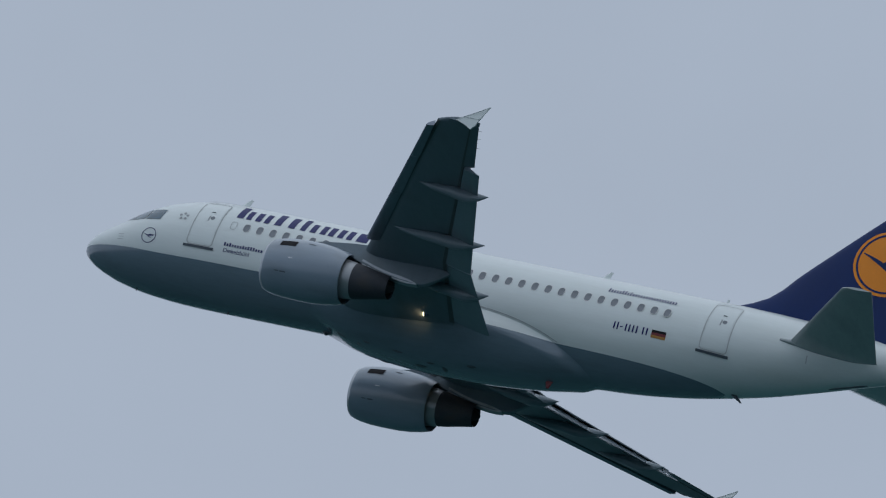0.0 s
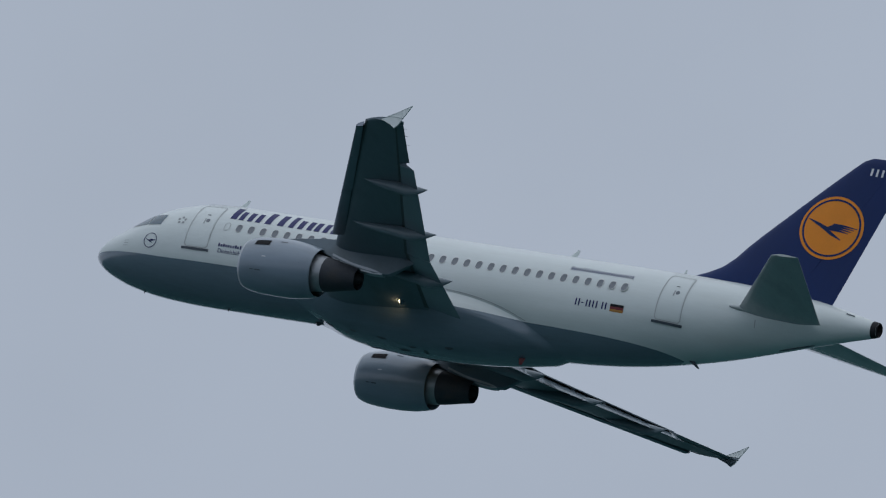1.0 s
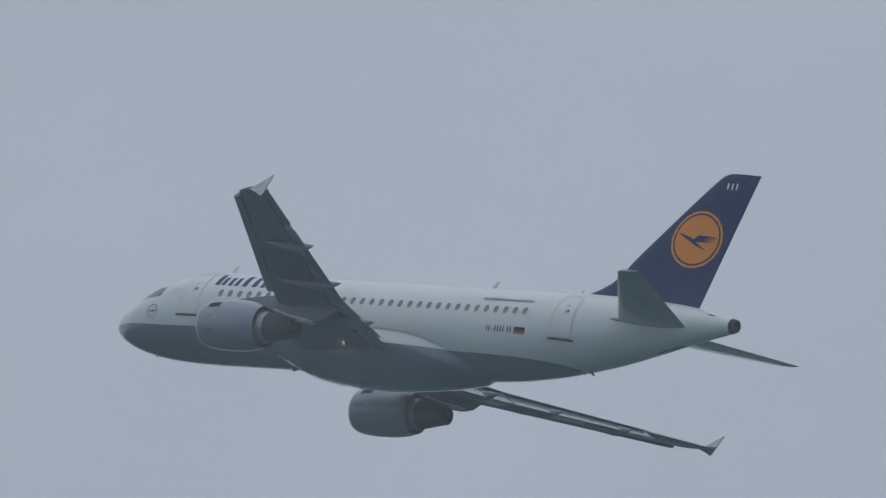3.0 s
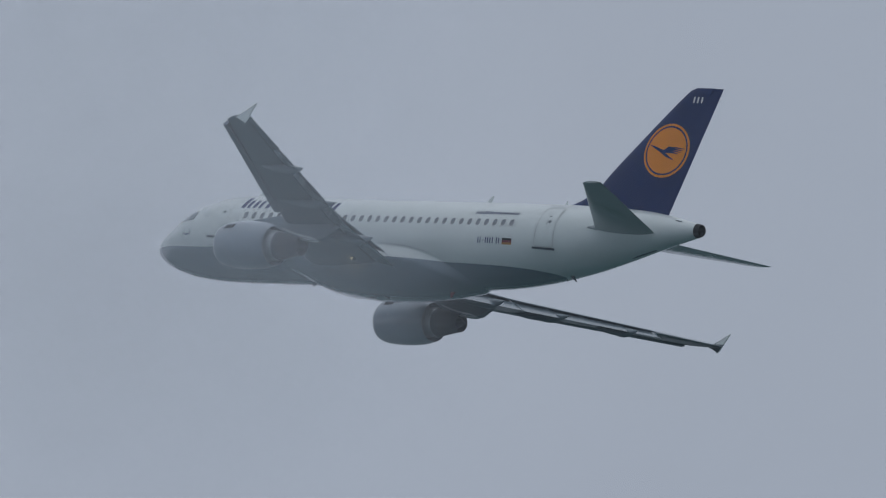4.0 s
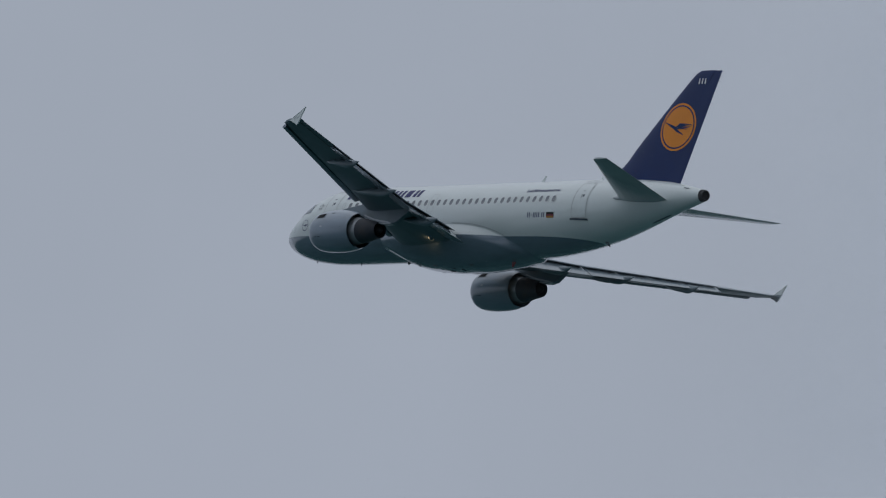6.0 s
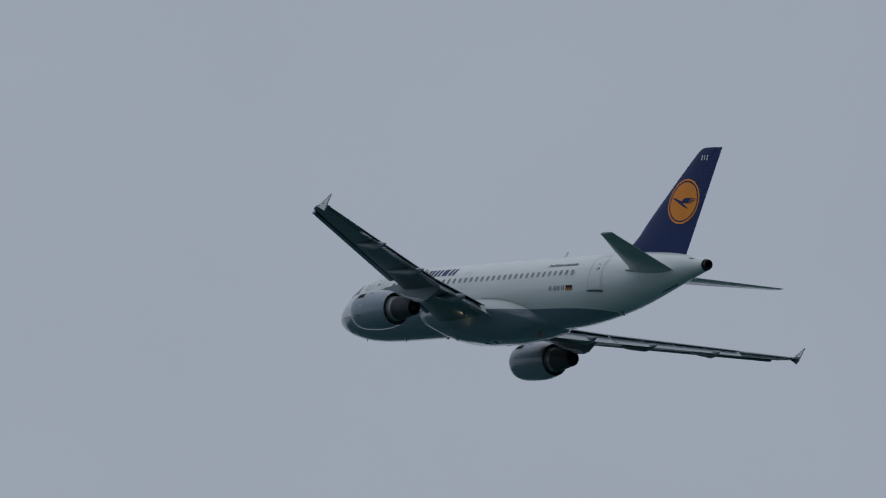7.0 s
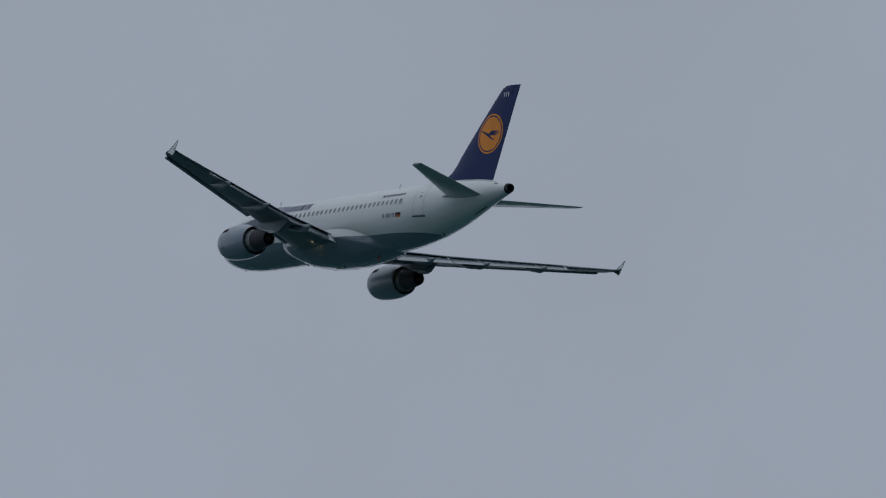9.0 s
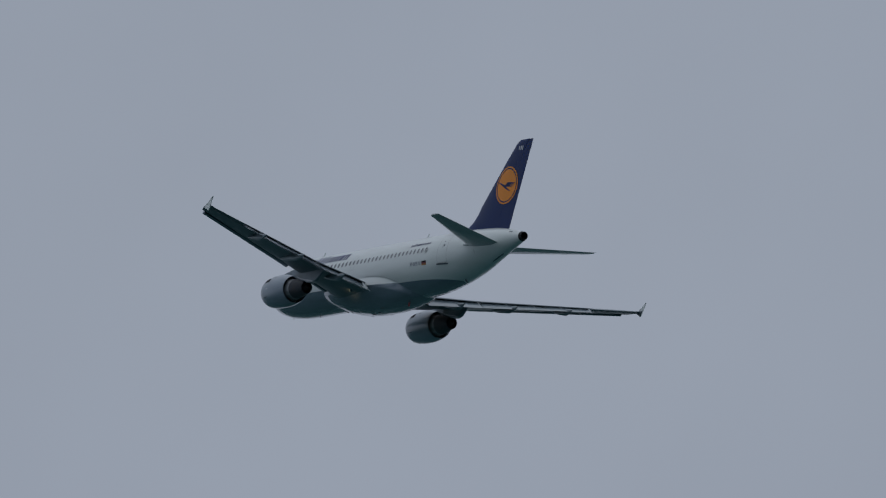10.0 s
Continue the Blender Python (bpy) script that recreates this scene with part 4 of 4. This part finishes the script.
cloud_wisp(-146, 46, 34, 0.065, 2.0, veils=2)
cloud_wisp(-44, 25, 26, 0.125, 5.0, 0.25, dz=3.0, veils=3)
cloud_wisp(-25, 135, 44, 0.055, 14.0, veils=1)
cloud_wisp(47, 31, 19, 0.140, 11.0, 0.3, dz=-7.0, veils=3)


# ---- the flight ----
def motions():
    # seconds, place of the nose, and turn about x, y and z
    walk(jet, [(t, pose(x, y, z, rx, ry, rz)) for t, x, y, z, rx, ry, rz in [
        (0.0, 237.188, 567.821, 142.818, -12.752, 15.352, -43.573),
    (0.5, 213.777, 592.573, 147.928, -11.689, 14.223, -43.781),
    (1.0, 189.984, 618.055, 153.401, -10.856, 13.343, -44.077),
    (1.5, 165.749, 644.089, 159.156, -10.204, 12.656, -44.417),
    (2.0, 141.027, 670.522, 165.115, -9.691, 12.115, -44.765),
    (2.5, 115.790, 697.219, 171.202, -9.283, 11.675, -45.093),
    (3.0, 90.024, 724.074, 177.343, -8.948, 11.298, -45.382),
    (3.5, 63.730, 750.997, 183.471, -8.663, 10.952, -45.616),
    (4.0, 36.923, 777.924, 189.516, -8.406, 10.610, -45.786),
    (4.5, 9.634, 804.813, 195.417, -8.162, 10.253, -45.887),
    (5.0, -18.094, 831.642, 201.112, -7.920, 9.865, -45.922),
    (5.5, -46.200, 858.415, 206.545, -7.676, 9.436, -45.895),
    (6.0, -74.613, 885.155, 211.661, -7.428, 8.964, -45.817),
    (6.5, -103.245, 911.909, 216.409, -7.180, 8.450, -45.704),
    (7.0, -131.995, 938.745, 220.741, -6.941, 7.904, -45.576),
    (7.5, -160.746, 965.754, 224.613, -6.725, 7.338, -45.455),
    (8.0, -189.370, 993.051, 227.983, -6.547, 6.772, -45.371),
    (8.5, -217.724, 1020.771, 230.813, -6.430, 6.234, -45.355),
    (9.0, -245.650, 1049.073, 233.069, -6.399, 5.753, -45.443),
    (9.5, -272.978, 1078.137, 234.717, -6.482, 5.367, -45.674),
    (10.0, -299.522, 1108.167, 235.730, -6.716, 5.118, -46.093),
    ]])


motions()
